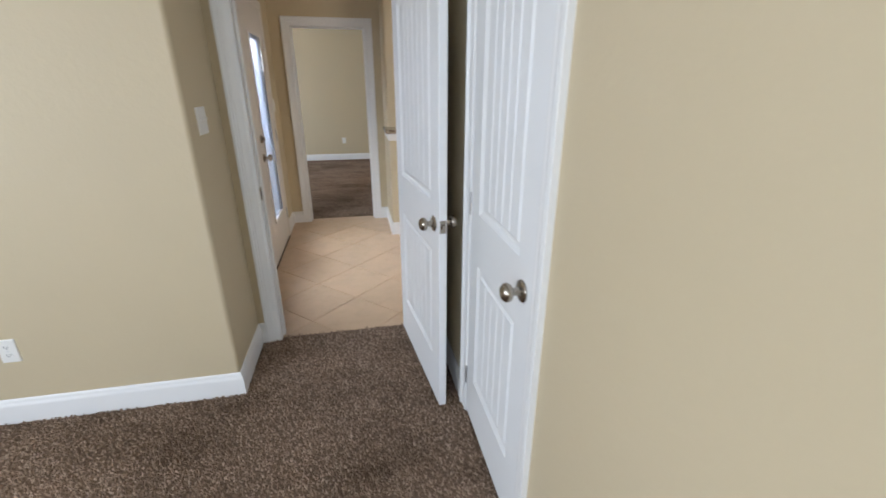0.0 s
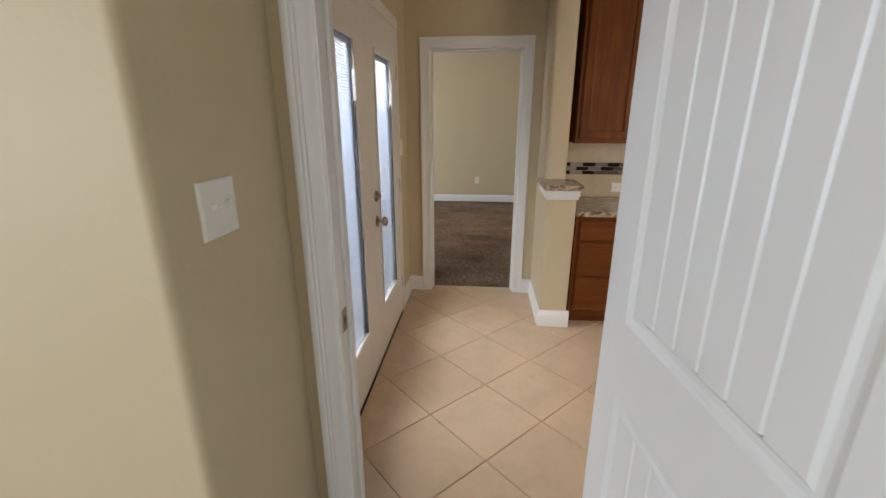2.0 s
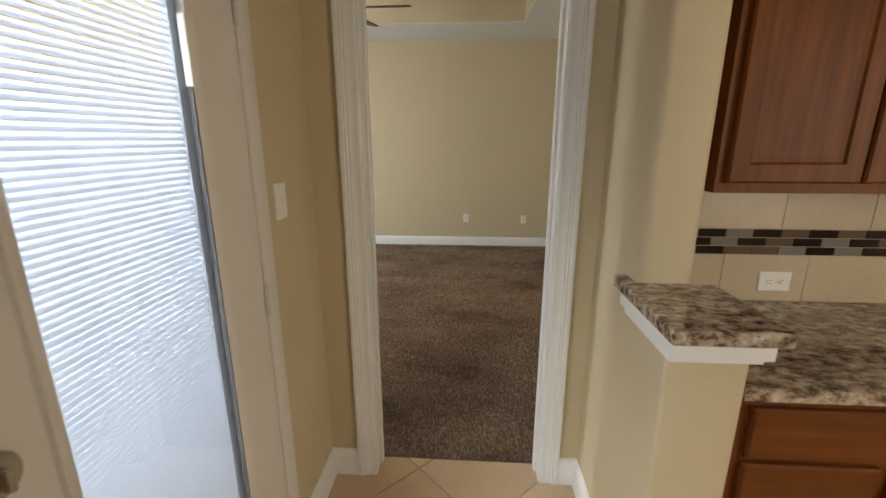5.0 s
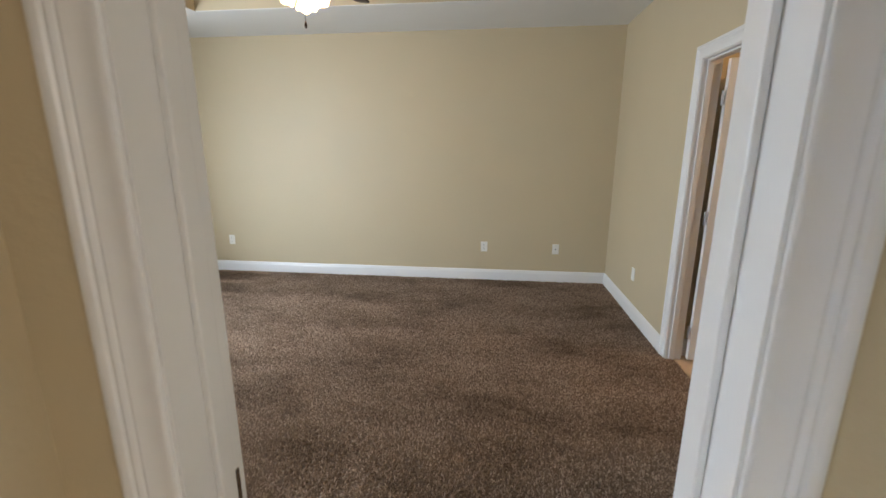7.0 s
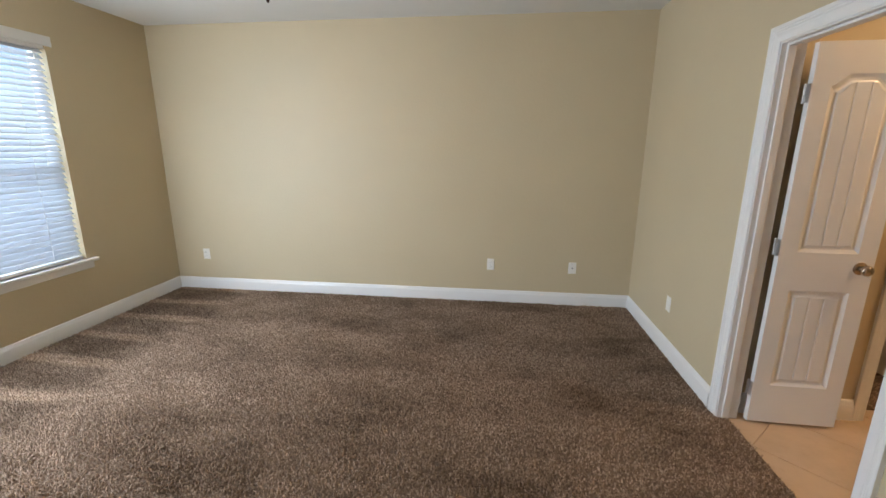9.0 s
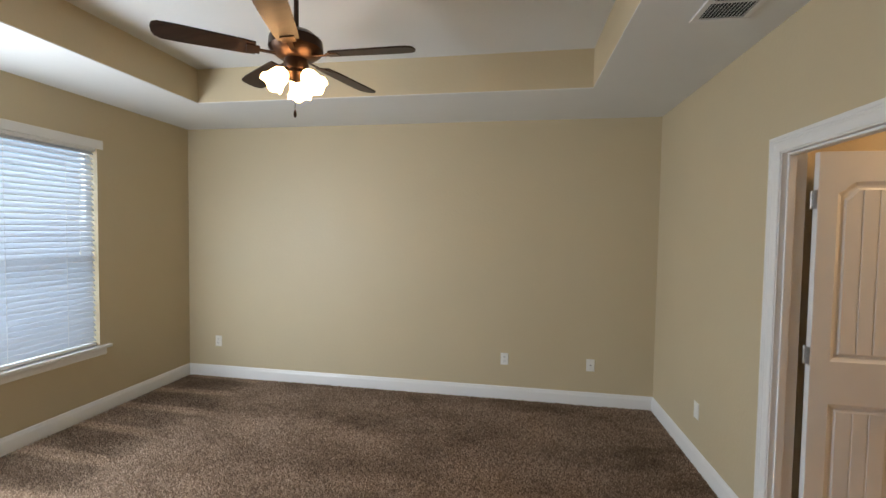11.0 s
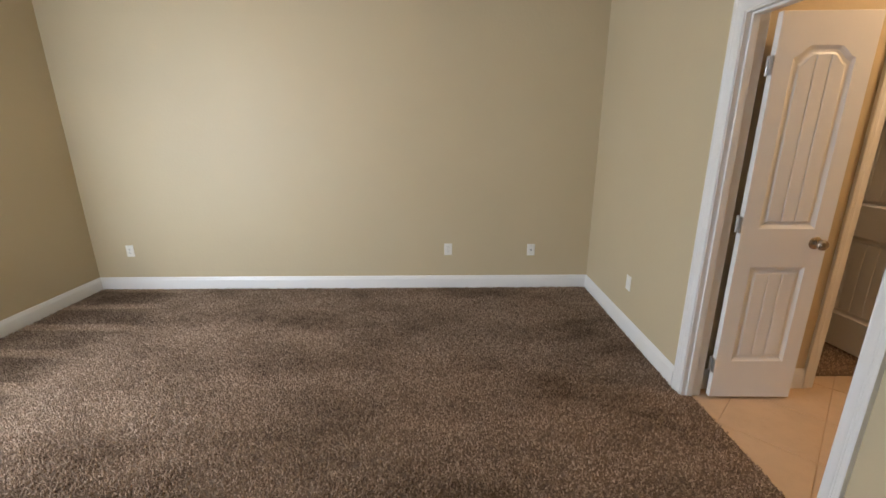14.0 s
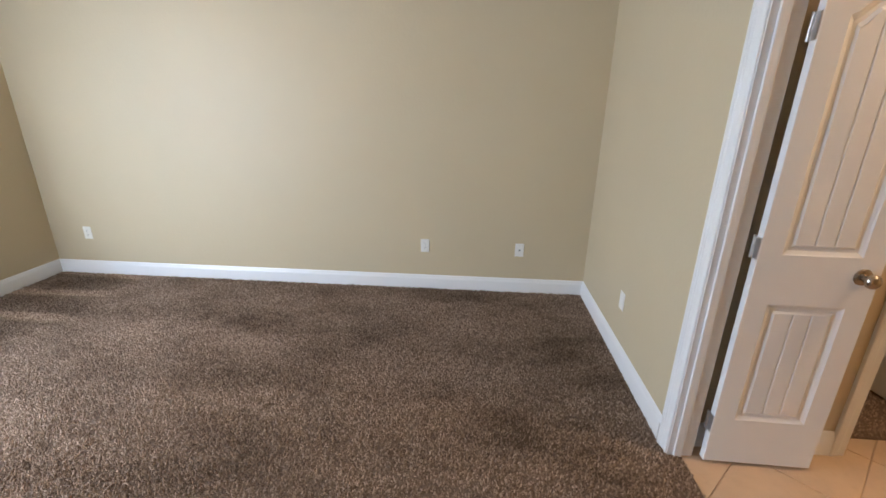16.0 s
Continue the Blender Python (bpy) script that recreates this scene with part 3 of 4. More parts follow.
panel_door("door_4", pose(3.025, 7.235, 0.018, 0, 0, 98), 0.595, "white two-panel closet door swung open over carpet", 0.10, 4, hinges=1, hinge_y=-1)


# ---- french doors ----
def french_leaf(name, y0, label, with_lock, hinge_y, near, far):
    """A full-glass door leaf in the hall's outer wall, with mini blinds between its two panes."""
    w, zt, xf, xb = 0.787, 2.06, -0.331, -0.375
    t = thing(name, pose(xf, y0, 0.012), label, "door")
    d = xb - xf
    g0, g1, z0, z1 = near, w - far, 0.335, 1.86
    part("stile", box(d, 0, 0, g0, 0, zt, 0.003), FRENCH, t)
    part("stile", box(d, 0, g1, w, 0, zt, 0.003), FRENCH, t)
    part("bottom_rail", box(d + 0.001, -0.001, g0, g1, 0, z0), FRENCH, t)
    part("top_rail", box(d + 0.001, -0.001, g0, g1, z1, zt), FRENCH, t)
    lip = [(0, 0), (0.024, 0), (0.022, 0.006), (0.008, 0.012), (0, 0.012)]
    for a, b, o in (((0, g0, z0), (0, g1, z0), (0, 0, 1)), ((0, g0, z1), (0, g1, z1), (0, 0, -1)), ((0, g0, z0), (0, g0, z1), (0, 1, 0)), ((0, g1, z0), (0, g1, z1), (0, -1, 0))):
        part("glass_stop", run(lip, Vector(a) - Vector(o) * 0.012, Vector(b) - Vector(o) * 0.012, o, (1, 0, 0)), FRENCH, t, "", True)
    pane = part("glass_pane", box(-0.012, -0.008, g0, g1, z0, z1), GLASS, t, "clear glass")
    pane.visible_shadow = False
    pane = part("glass_pane", box(d + 0.006, d + 0.01, g0, g1, z0, z1), GLASS, t, "clear glass")
    pane.visible_shadow = False
    part("seal", box(-0.006, 0.004, g1 - 0.016, g1 - 0.006, z0 + 0.01, 1.58), SEAL, t, "grey control channel")
    part("blind_slider", box(-0.006, 0.012, g1 - 0.022, g1 - 0.004, 1.58, 1.72, 0.003), PLASTIC, t, "white blind slider")
    part("blind_rail", box(-0.032, -0.016, g0 + 0.001, g1 - 0.031, z1 - 0.03, z1 - 0.0005), MINI_SLAT, t)
    part("blind_edge", box(-0.030, -0.016, g1 - 0.03, g1 - 0.001, z0, z1), MINI_SLAT, t, "pale blue blind edge strip")
    part("blind_bottom_rail", box(-0.031, -0.017, g0 + 0.001, g1 - 0.031, z0 + 0.0005, z0 + 0.012), MINI_SLAT, t)
    n = 112
    bm = bmesh.new()
    h, ww = 0.0067, 0.0055
    ys = (g0 + 0.001, g1 - 0.028)
    rows = [[bm.verts.new((x, y, z)) for y in ys] for x, z in ((-ww, h), (0.0008, 0.0008), (ww, -h))]
    for a, b in zip(rows, rows[1:]):
        bm.faces.new((a[0], a[1], b[1], b[0]))
    first = part("blind_slat", bm, MINI_SLAT, t)
    first.location = (-0.024, 0, z0 + 0.01)
    for k in range(1, n):
        o = new("blind_slat", first.data)
        o.parent = t
        o.location = (-0.024, 0, z0 + 0.01 + (z1 - z0 - 0.045) * k / (n - 1))
    if with_lock:
        knob(t, pose(0, 0.075, 0.915, 0, 90))
        bolt = part("deadbolt", oriented(lathe([(0, 0), (0.033, 0), (0.033, 0.006), (0.027, 0.014), (0, 0.016)], 20), pose(0, 0.072, 1.065, 0, 90)), NICKEL, t, "satin nickel deadbolt", True)
        part("thumb_turn", box(0.014, 0.032, 0.068, 0.076, 1.048, 1.082, 0.003), NICKEL, bolt)
    for z in (0.25, 1.02, 1.80):
        part("hinge", oriented(lathe([(0, -0.05), (0.007, -0.05), (0.007, 0.05), (0, 0.05)], 10), pose(0.006, hinge_y, z)), HINGE, t, "steel hinge", True)
    return t


french_leaf("door_6", 2.402, "white french door leaf, full glass with closed mini blinds", False, -0.004, 0.148, 0.222)
french_leaf("door_7", 3.192, "white french door leaf with nickel knob and mini blinds", True, 0.790, 0.158, 0.190)
t = thing("door_frame_6", pose(0, 0, 0), "white frame round the pair of french doors", "door frame", "", "structure")
for y0, y1 in ((2.376, 2.400), (3.981, 4.004)):
    part("jamb", box(-0.45, -0.338, y0, y1, 0, 2.10), FRENCH, t)
part("head_jamb", box(-0.45, -0.338, 2.400, 3.981, 2.076, 2.10), FRENCH, t)
flat = [(0, 0), (0, 0.014), (0.008, 0.018), (0.062, 0.018), (0.072, 0.012), (0.072, 0)]
part("casing_leg", run(flat, (-0.345, 2.388, 0), (-0.345, 2.388, 2.095), (0, -1, 0), (1, 0, 0)), FRENCH, t, "", True)
part("casing_leg", run(flat, (-0.345, 3.993, 0), (-0.345, 3.993, 2.095), (0, 1, 0), (1, 0, 0)), FRENCH, t, "", True)
part("casing_head", run(flat, (-0.345, 2.316, 2.095), (-0.345, 4.065, 2.095), (0, 0, 1), (1, 0, 0)), FRENCH, t, "", True)
part("threshold", box(-0.46, -0.322, 2.400, 3.981, 0.0, 0.008, 0.002), BRONZE, t, "dark metal threshold")

# ---- strike plate, switches and outlets ----
def strike(m, label):
    t = thing("strike_plate", m, label, "strike plate")
    part("plate", box(-0.0015, 0.0025, -0.019, 0.019, -0.036, 0.036, 0.001, 1), NICKEL, t)
    part("slot", box(0.0022, 0.003, -0.007, 0.007, -0.012, 0.012), SLOT, t)


strike(pose(-0.125, 2.0, 0.925), "nickel strike plate let into the white door jamb")
strike(pose(-0.143, 4.56, 0.925), "nickel strike plate let into the white door jamb")
strike(pose(0.58, 4.56, 0.925, 0, 0, 180), "nickel plate let into the white door jamb")


def plate_thing(name, m, w, label, category, kind, gang=1, group=""):
    """A wall plate facing -y at its own origin. kind: duplex, toggle, coax or blank."""
    t = thing(name, m, label, category, group)
    h = 0.116
    bm = box(-w / 2, w / 2, -0.006, 0.001, -h / 2, h / 2)
    edges = [e for e in bm.edges if all(v.co.y < 0 for v in e.verts)]
    bmesh.ops.bevel(bm, geom=edges, offset=0.0045, segments=2, affect="EDGES", profile=0.5)
    part("cover_plate", bm, PLASTIC, t)
    for g in range(gang):
        gx = (g - (gang - 1) / 2) * 0.046
        if kind == "duplex":
            for z in (-0.0205, 0.0205):
                o = bmesh.new()
                ring = [(0.0165 * math.cos(a), 0.014 * math.sin(a)) for a in (2 * math.pi * k / 16 for k in range(16))]
                a = [o.verts.new((gx + x, -0.0055, z + q)) for x, q in ring]
                b = [o.verts.new((gx + x * 0.94, -0.0082, z + q * 0.94)) for x, q in ring]
                for k in range(16):
                    o.faces.new((a[k], a[(k + 1) % 16], b[(k + 1) % 16], b[k]))
                o.faces.new(b)
                r = part("receptacle", o, PLASTIC, t)
                for sx in (-0.0062, 0.0062):
                    part("slot", box(gx + sx - 0.0011, gx + sx + 0.0011, -0.0088, -0.008, z - 0.001, z + 0.0075), SLOT, r)
                part("slot", box(gx - 0.0022, gx + 0.0022, -0.0088, -0.008, z - 0.0085, z - 0.0045), SLOT, r)
        elif kind == "toggle":
            part("toggle_slot", box(gx - 0.0055, gx + 0.0055, -0.0068, -0.0055, -0.0125, 0.0125), PLASTIC, t)
            part("toggle", oriented(box(-0.0042, 0.0042, -0.016, 0.0, -0.005, 0.005, 0.0015), pose(gx, -0.005, 0.003, -28)), PLASTIC, t)
        elif kind == "coax":
            part("jack", oriented(lathe([(0.0075, 0), (0.0075, 0.003), (0.0048, 0.003), (0.0048, 0.010), (0.002, 0.010), (0, 0.006)], 12), pose(gx, -0.006, 0.0, 90)), SEAL, t, "dark coaxial jack")
        if kind in ("duplex", "coax"):
            zs = (0.0,) if kind == "duplex" else (-0.042, 0.042)
            for z in zs:
                part("screw", oriented(lathe([(0, 0), (0.003, 0), (0.0024, 0.0014), (0, 0.0016)], 8), pose(gx, -0.006, z, 90)), HINGE, t)
    return t


W1, W2 = 0.074, 0.118
plate_thing("light_switch", pose(-0.25, 1.66, 1.34, 0, 0, 90), W2, "white double toggle switch plate on tan wall", "switch", "toggle", 2)
plate_thing("light_switch", pose(-0.345, 4.17, 1.295, 0, 0, 90), W1, "white single toggle switch plate beside bedroom doorway", "switch", "toggle")
plate_thing("cable_outlet", pose(-1.56, 1.49, 0.385), W1, "white coaxial jack plate low on tan wall", "outlet", "coax")
plate_thing("power_outlet", pose(-1.168, 1.49, 0.385), W1, "white duplex outlet low on tan wall", "outlet", "duplex")
BO = "outlets along the bedroom wall"
plate_thing("power_outlet", pose(-2.913, 8.795, 0.40), W1, "white duplex outlet low on bedroom wall", "outlet", "duplex", 1, BO)
plate_thing("power_outlet", pose(0.203, 8.795, 0.40), W1, "white duplex outlet low on bedroom wall", "outlet", "duplex", 1, BO)
plate_thing("cable_outlet", pose(1.012, 8.795, 0.39), W1, "white coaxial jack plate low on bedroom wall", "outlet", "coax", 1, BO)
plate_thing("blank_outlet_plate", pose(1.575, 7.862, 0.393, 0, 0, 90 + 180), W1, "plain white cover plate low on bedroom side wall", "outlet", "blank")

# ---- half wall ledge ----
t = thing("ledge_cap", pose(0, 0, 0), "speckled granite ledge on white trim over the half wall", "ledge")
bm = prism([(0.722, 3.768), (0.95, 3.768), (0.95, 4.058), (0.743, 4.058), (0.743, 4.11), (0.722, 4.11)], 1.0, 1.046)
part("trim", bm, TRIM, t, "white painted trim")
part("trim_cove", prism([(0.735, 3.80), (0.95, 3.80), (0.95, 4.056), (0.743, 4.056), (0.743, 4.10), (0.735, 4.10)], 0.975, 1.0), TRIM, t)
bm = prism([(0.704, 3.735), (0.965, 3.735), (0.965, 4.058), (0.743, 4.058), (0.743, 4.135), (0.704, 4.135)], 1.047, 1.083)
bmesh.ops.bevel(bm, geom=[e for e in bm.edges if min(v.co.y for v in e.verts) < 4.0 or max(v.co.x for v in e.verts) < 0.71], offset=0.007, segments=3, affect="EDGES", profile=0.5)
part("granite_slab", bm, GRANITE, t, "polished brown and white granite")

# ---- kitchen desk run ----
YW, YF = 4.463, 3.868


def raised_front(x0, x1, z0, z1, y, material, parent, name, rail=0.0):
    """A cabinet door or drawer front facing -y; with rail it gets a frame and sunk panel."""
    bm = bmesh.new()
    loops = []
    steps = [(0, 0), (0.0, -0.014), (0.006, -0.020)]
    if rail:
        steps += [(rail, -0.020), (rail + 0.006, -0.013), (rail + 0.02, -0.011), (rail + 0.028, -0.011)]
    else:
        steps += [(0.02, -0.020)]
    for i, d in steps:
        loops.append([bm.verts.new((x, y + d, z)) for x, z in ((x0 + i, z0 + i), (x1 - i, z0 + i), (x1 - i, z1 - i), (x0 + i, z1 - i))])
    for a, b in zip(loops, loops[1:]):
        for k in range(4):
            bm.faces.new((a[k], a[(k + 1) % 4], b[(k + 1) % 4], b[k]))
    bm.faces.new(loops[-1])
    bm.faces.new(loops[0])
    return part(name, bm, material, parent)


def drawer_base(x0, x1, cols, label):
    t = thing("base_cabinet", pose(0, 0, 0), label, "cabinet", "desk base cabinets")
    part("body", box(x0, x1, YF, YW - 0.01, 0.10, 0.846), CHERRY, t)
    part("toe_kick", box(x0 + 0.002, x1 - 0.04, YF + 0.07, YW - 0.01, 0, 0.10), CHERRY_H, t, "dark recessed toe kick")
    for a, b in cols:
        for z0, z1 in ((0.135, 0.385), (0.40, 0.655), (0.672, 0.822)):
            raised_front(a, b, z0, z1, YF, CHERRY_H, t, "drawer_front")


drawer_base(0.962, 1.70, ((0.99, 1.335), (1.372, 1.685)), "cherry wood desk cabinet with six drawers on tile")
drawer_base(2.42, 3.2, ((2.45, 2.79), (2.83, 3.17)), "cherry wood desk cabinet beside the knee space")
t = thing("desk_apron", pose(0, 0, 0), "cherry wood apron drawer over the knee space", "cabinet")
part("rail", box(1.702, 2.418, YF, YF + 0.5, 0.700, 0.846), CHERRY_H, t)
raised_front(1.875, 2.40, 0.712, 0.826, YF, CHERRY_H, t, "drawer_front")
bm = box(0.948, 3.22, 3.835, YW - 0.012, 0.849, 0.887)
bmesh.ops.bevel(bm, geom=[e for e in bm.edges if max(v.co.y for v in e.verts) < 3.84], offset=0.008, segments=3, affect="EDGES", profile=0.5)
top = tagged(finish("countertop", bm, GRANITE), "polished speckled granite countertop on cherry cabinets", "countertop")


def wall_cabinet(x0, x1, doors, label):
    t = thing("wall_cabinet", pose(0, 0, 0), label, "cabinet", "upper desk cabinets")
    part("body", box(x0, x1, 4.14, YW - 0.002, 1.335, 2.42), CHERRY, t)
    for a, b in doors:
        raised_front(a, b, 1.365, 2.40, 4.14, CHERRY, t, "door", 0.052)


wall_cabinet(0.962, 1.712, ((0.985, 1.345), (1.352, 1.69)), "cherry wood wall cabinet with two recessed-panel doors")
wall_cabinet(1.716, 2.47, ((1.74, 2.085), (2.092, 2.44)), "cherry wood wall cabinet with two recessed-panel doors")
wall_cabinet(2.474, 3.2, ((2.495, 2.835), (2.842, 3.18)), "cherry wood wall cabinet with two recessed-panel doors")

# backsplash
splash = structure("backsplash", box(0.906, 3.22, YW - 0.006, YW - 0.0005, 0.889, 1.334), SPLASH_GROUT, "beige tile backsplash with a dark glass mosaic strip", "backsplash")
MOSAIC = []
for nm, c, r in (("mosaic_dark", (0.018, 0.011, 0.010), 0.08), ("mosaic_brown", (0.13, 0.085, 0.06), 0.12), ("mosaic_grey", (0.20, 0.19, 0.165), 0.12), ("mosaic_pale", (0.30, 0.28, 0.24), 0.2)):
    MOSAIC.append(mat(nm, c, r))


def flat_tile(name, x0, x1, z0, z1, depth, material, parent):
    return part(name, box(x0, x1, YW - 0.006 - depth, YW - 0.006, z0, z1), material, parent)


for z0, z1, off in ((0.889, 1.068, 0.0), (1.170, 1.334, 0.12)):
    x = 0.906 - off
    while x < 3.2:
        a, b = max(0.908, x + 0.001), min(3.218, x + 0.303)
        if b - a > 0.01:
            flat_tile("splash_tile", a, b, z0 + 0.001, z1 - 0.001, 0.004, SPLASH, splash)
        x += 0.305
rng = random.Random(4)
for row in range(3):
    z0 = 1.071 + row * 0.0325
    x, k = 0.91 - (0.05 if row % 2 else 0.0), row
    while x < 3.2:
        w = 0.098
        dark = (k + row) % 2 == 0
        m = rng.choice((0, 0, 0, 1)) if dark else rng.choice((2, 2, 3, 1))
        if x > 0.905:
            flat_tile("mosaic_tile", x, min(3.21, x + w - 0.003), z0, z0 + 0.0295, 0.005, MOSAIC[m], splash)
        x, k = x + w, k + 1
for x, kind in ((1.405, "duplex"), (1.93, "coax"), (2.19, "blank"), (2.72, "blank")):
    ob = plate_thing("power_outlet" if kind == "duplex" else "wall_plate", pose(x, YW - 0.0105, 0.967, 0, 90), W1, "white sideways cover plate on the tile backsplash", "outlet", kind, 1, "backsplash plates")

# ---- bedroom window ----
WY0, WY1, WZ0, WZ1 = 6.45, 7.76, 0.60, 2.32
t = thing("window_1", pose(0, 0, 0), "white vinyl bedroom window in a tan wall", "window", "", "structure")
fr = 0.045
for y0, y1, z0, z1 in ((WY0, WY0 + fr, WZ0, WZ1), (WY1 - fr, WY1, WZ0, WZ1), (WY0 + fr, WY1 - fr, WZ0, WZ0 + fr), (WY0 + fr, WY1 - fr, WZ1 - fr, WZ1)):
    part("window_frame", box(-3.39, -3.345, y0, y1, z0, z1, 0.003), PLASTIC, t)
for y0, y1 in ((WY0 + fr, WY1 - fr),):
    part("meeting_rail", box(-3.385, -3.35, y0, y1, 1.36, 1.41, 0.003), PLASTIC, t)
    for z0, z1 in ((WZ0 + fr, 1.36), (1.41, WZ1 - fr)):
        p = part("pane", box(-3.37, -3.365, y0, y1, z0, z1), GLASS, t, "clear glass")
        p.visible_shadow = False
bm = box(-3.345, -3.235, WY0 - 0.07, WY1 + 0.085, WZ0 - 0.028, WZ0, 0.006, 3)
part("window_sill", bm, TRIM, t, "white painted sill")
part("apron", run([(0, 0), (0.014, 0.006), (0.014, 0.05), (0.010, 0.062), (0, 0.062)], (-3.275, WY0 - 0.04, WZ0 - 0.09), (-3.275, WY1 + 0.05, WZ0 - 0.09), (1, 0, 0)), TRIM, t, "", True)

# unseen frame, added round the fill lamp's opening
t = thing("fill_window", pose(0, 0, 0), "unseen white window frame added round a fill lamp opening", "window", "", "structure")
for y0, y1, z0, z1 in ((5.40, 5.445, 0.6, 2.32), (6.255, 6.30, 0.6, 2.32), (5.445, 6.255, 0.6, 0.645), (5.445, 6.255, 2.275, 2.32)):
    part("window_frame", box(-3.395, -3.35, y0, y1, z0, z1, 0.003), PLASTIC, t)
t = thing("window_blind", pose(0, 0, 0), "white faux-wood horizontal blind, lowered and nearly shut", "blind")
part("valance", box(-3.275, -3.262, WY0 - 0.03, WY1 + 0.045, 2.30, 2.375, 0.004), TRIM, t, "white valance board")
part("valance", box(-3.32, -3.2625, WY1 + 0.033, WY1 + 0.045, 2.30, 2.375), TRIM, t)
part("head_rail", box(-3.33, -3.28, WY0 + 0.01, WY1 - 0.01, 2.275, 2.318), TRIM, t)
bs = box(-0.027, 0.027, WY0 + 0.012, WY1 - 0.02, -0.0015, 0.0015)
bs = oriented(bs, pose(0, 0, 0, 0, 44))
first = part("blind_slat", bs, SLAT, t)
first.location = (-3.305, 0, 0.665)
for k in range(1, 38):
    o = new("blind_slat", first.data)
    o.parent = t
    o.location = (-3.305, 0, 0.665 + k * 0.0432)
part("bottom_rail", box(-3.325, -3.285, WY0 + 0.012, WY1 - 0.02, 0.605, 0.632, 0.004), TRIM, t)
for y in (6.66, 7.08, 7.50):
    part("ladder_cord", box(-3.2775, -3.2755, y - 0.001, y + 0.001, 0.63, 2.30), TRIM, t, "thin white ladder cord")
part("cord_pull", oriented(lathe([(0, 0), (0.004, 0), (0.006, 0.02), (0.003, 0.034), (0, 0.036)], 10), pose(-3.268, 7.60, 1.40)), PLASTIC, t, "small cord tassel", True)
part("cord", box(-3.269, -3.267, 7.599, 7.601, 1.43, 2.30), TRIM, t)
part("cord_pull", oriented(lathe([(0, 0), (0.004, 0), (0.006, 0.02), (0.003, 0.034), (0, 0.036)], 10), pose(-3.268, 7.66, 2.19)), PLASTIC, t, "small cord tassel", True)

# ---- ceiling fan ----
FX, FY, FZ = -0.915, 6.80, 2.57
fan = thing("ceiling_fan", pose(FX, FY, 0), "dark bronze five-blade ceiling fan with lit glass shades", "ceiling fan")
part("canopy", oriented(lathe([(0, 3.0), (0.068, 3.0), (0.064, 2.965), (0.035, 2.935), (0.016, 2.93), (0, 2.93)], 24), pose(0, 0, 0)), BRONZE, fan, "", True)
part("downrod", oriented(lathe([(0, 2.70), (0.013, 2.70), (0.013, 2.94), (0, 2.94)], 14), pose(0, 0, 0)), BRONZE, fan, "", True)
part("motor_housing", lathe([(0, 2.705), (0.05, 2.702), (0.10, 2.682), (0.138, 2.65), (0.142, 2.60), (0.128, 2.582), (0.10, 2.56), (0.075, 2.545), (0, 2.545)], 32), BRONZE, fan, "dark bronze motor housing", True)
part("switch_housing", lathe([(0, 2.546), (0.062, 2.546), (0.066, 2.52), (0.052, 2.49), (0.058, 2.47), (0.035, 2.44), (0.012, 2.43), (0, 2.425)], 24), BRONZE, fan, "", True)
bl = bmesh.new()
stations = [(0.20, 0.052), (0.26, 0.058), (0.40, 0.064), (0.55, 0.069), (0.62, 0.066), (0.645, 0.050), (0.655, 0.022)]
up, dn = [], []
for r, hw in stations:
    up.append((bl.verts.new((r, -hw, 0.004)), bl.verts.new((r, hw, 0.004))))
    dn.append((bl.verts.new((r, -hw, -0.004)), bl.verts.new((r, hw, -0.004))))
for a, b in zip(up, up[1:]):
    bl.faces.new((a[0], b[0], b[1], a[1]))
for a, b in zip(dn, dn[1:]):
    bl.faces.new((a[0], a[1], b[1], b[0]))
for k in range(len(up) - 1):
    for j in (0, 1):
        bl.faces.new((up[k][j], up[k + 1][j], dn[k + 1][j], dn[k][j]))
bl.faces.new((up[0][0], up[0][1], dn[0][1], dn[0][0]))
bl.faces.new((up[-1][0], up[-1][1], dn[-1][1], dn[-1][0]))
blade = part("blade", bl, WALNUT, fan, "dark walnut blade")
iron = bmesh.new()
for x0, x1, hw in ((0.10, 0.19, 0.013), (0.18, 0.245, 0.036)):
    add_box(iron, x0, x1, -hw, hw, -0.0095, -0.0045)
bmesh.ops.bevel(iron, geom=iron.edges[:], offset=0.002, segments=1, affect="EDGES")
arm = part("blade_iron", iron, BRONZE, blade, "bronze blade bracket")
blade.matrix_basis = pose(0, 0, FZ, 11, 0, 0)
for k in range(1, 5):
    b2 = new("blade", blade.data)
    b2.parent = fan
    b2.matrix_basis = pose(0, 0, FZ, 11, 0, 72 * k)
    a2 = new("blade_iron", arm.data)
    a2.parent = b2
BELL = [(0.018, 0.0), (0.034, -0.008), (0.050, -0.032), (0.056, -0.062), (0.058, -0.088), (0.066, -0.112), (0.074, -0.124)]


def shade_mesh():
    bm = lathe(BELL, 30)
    for v in bm.verts:
        r = math.hypot(v.co.x, v.co.y)
        if r > 0.065:
            v.co.z += 0.010 * math.cos(5 * math.atan2(v.co.y, v.co.x))
    bmesh.ops.solidify(bm, geom=bm.faces[:], thickness=0.003)
    return bm


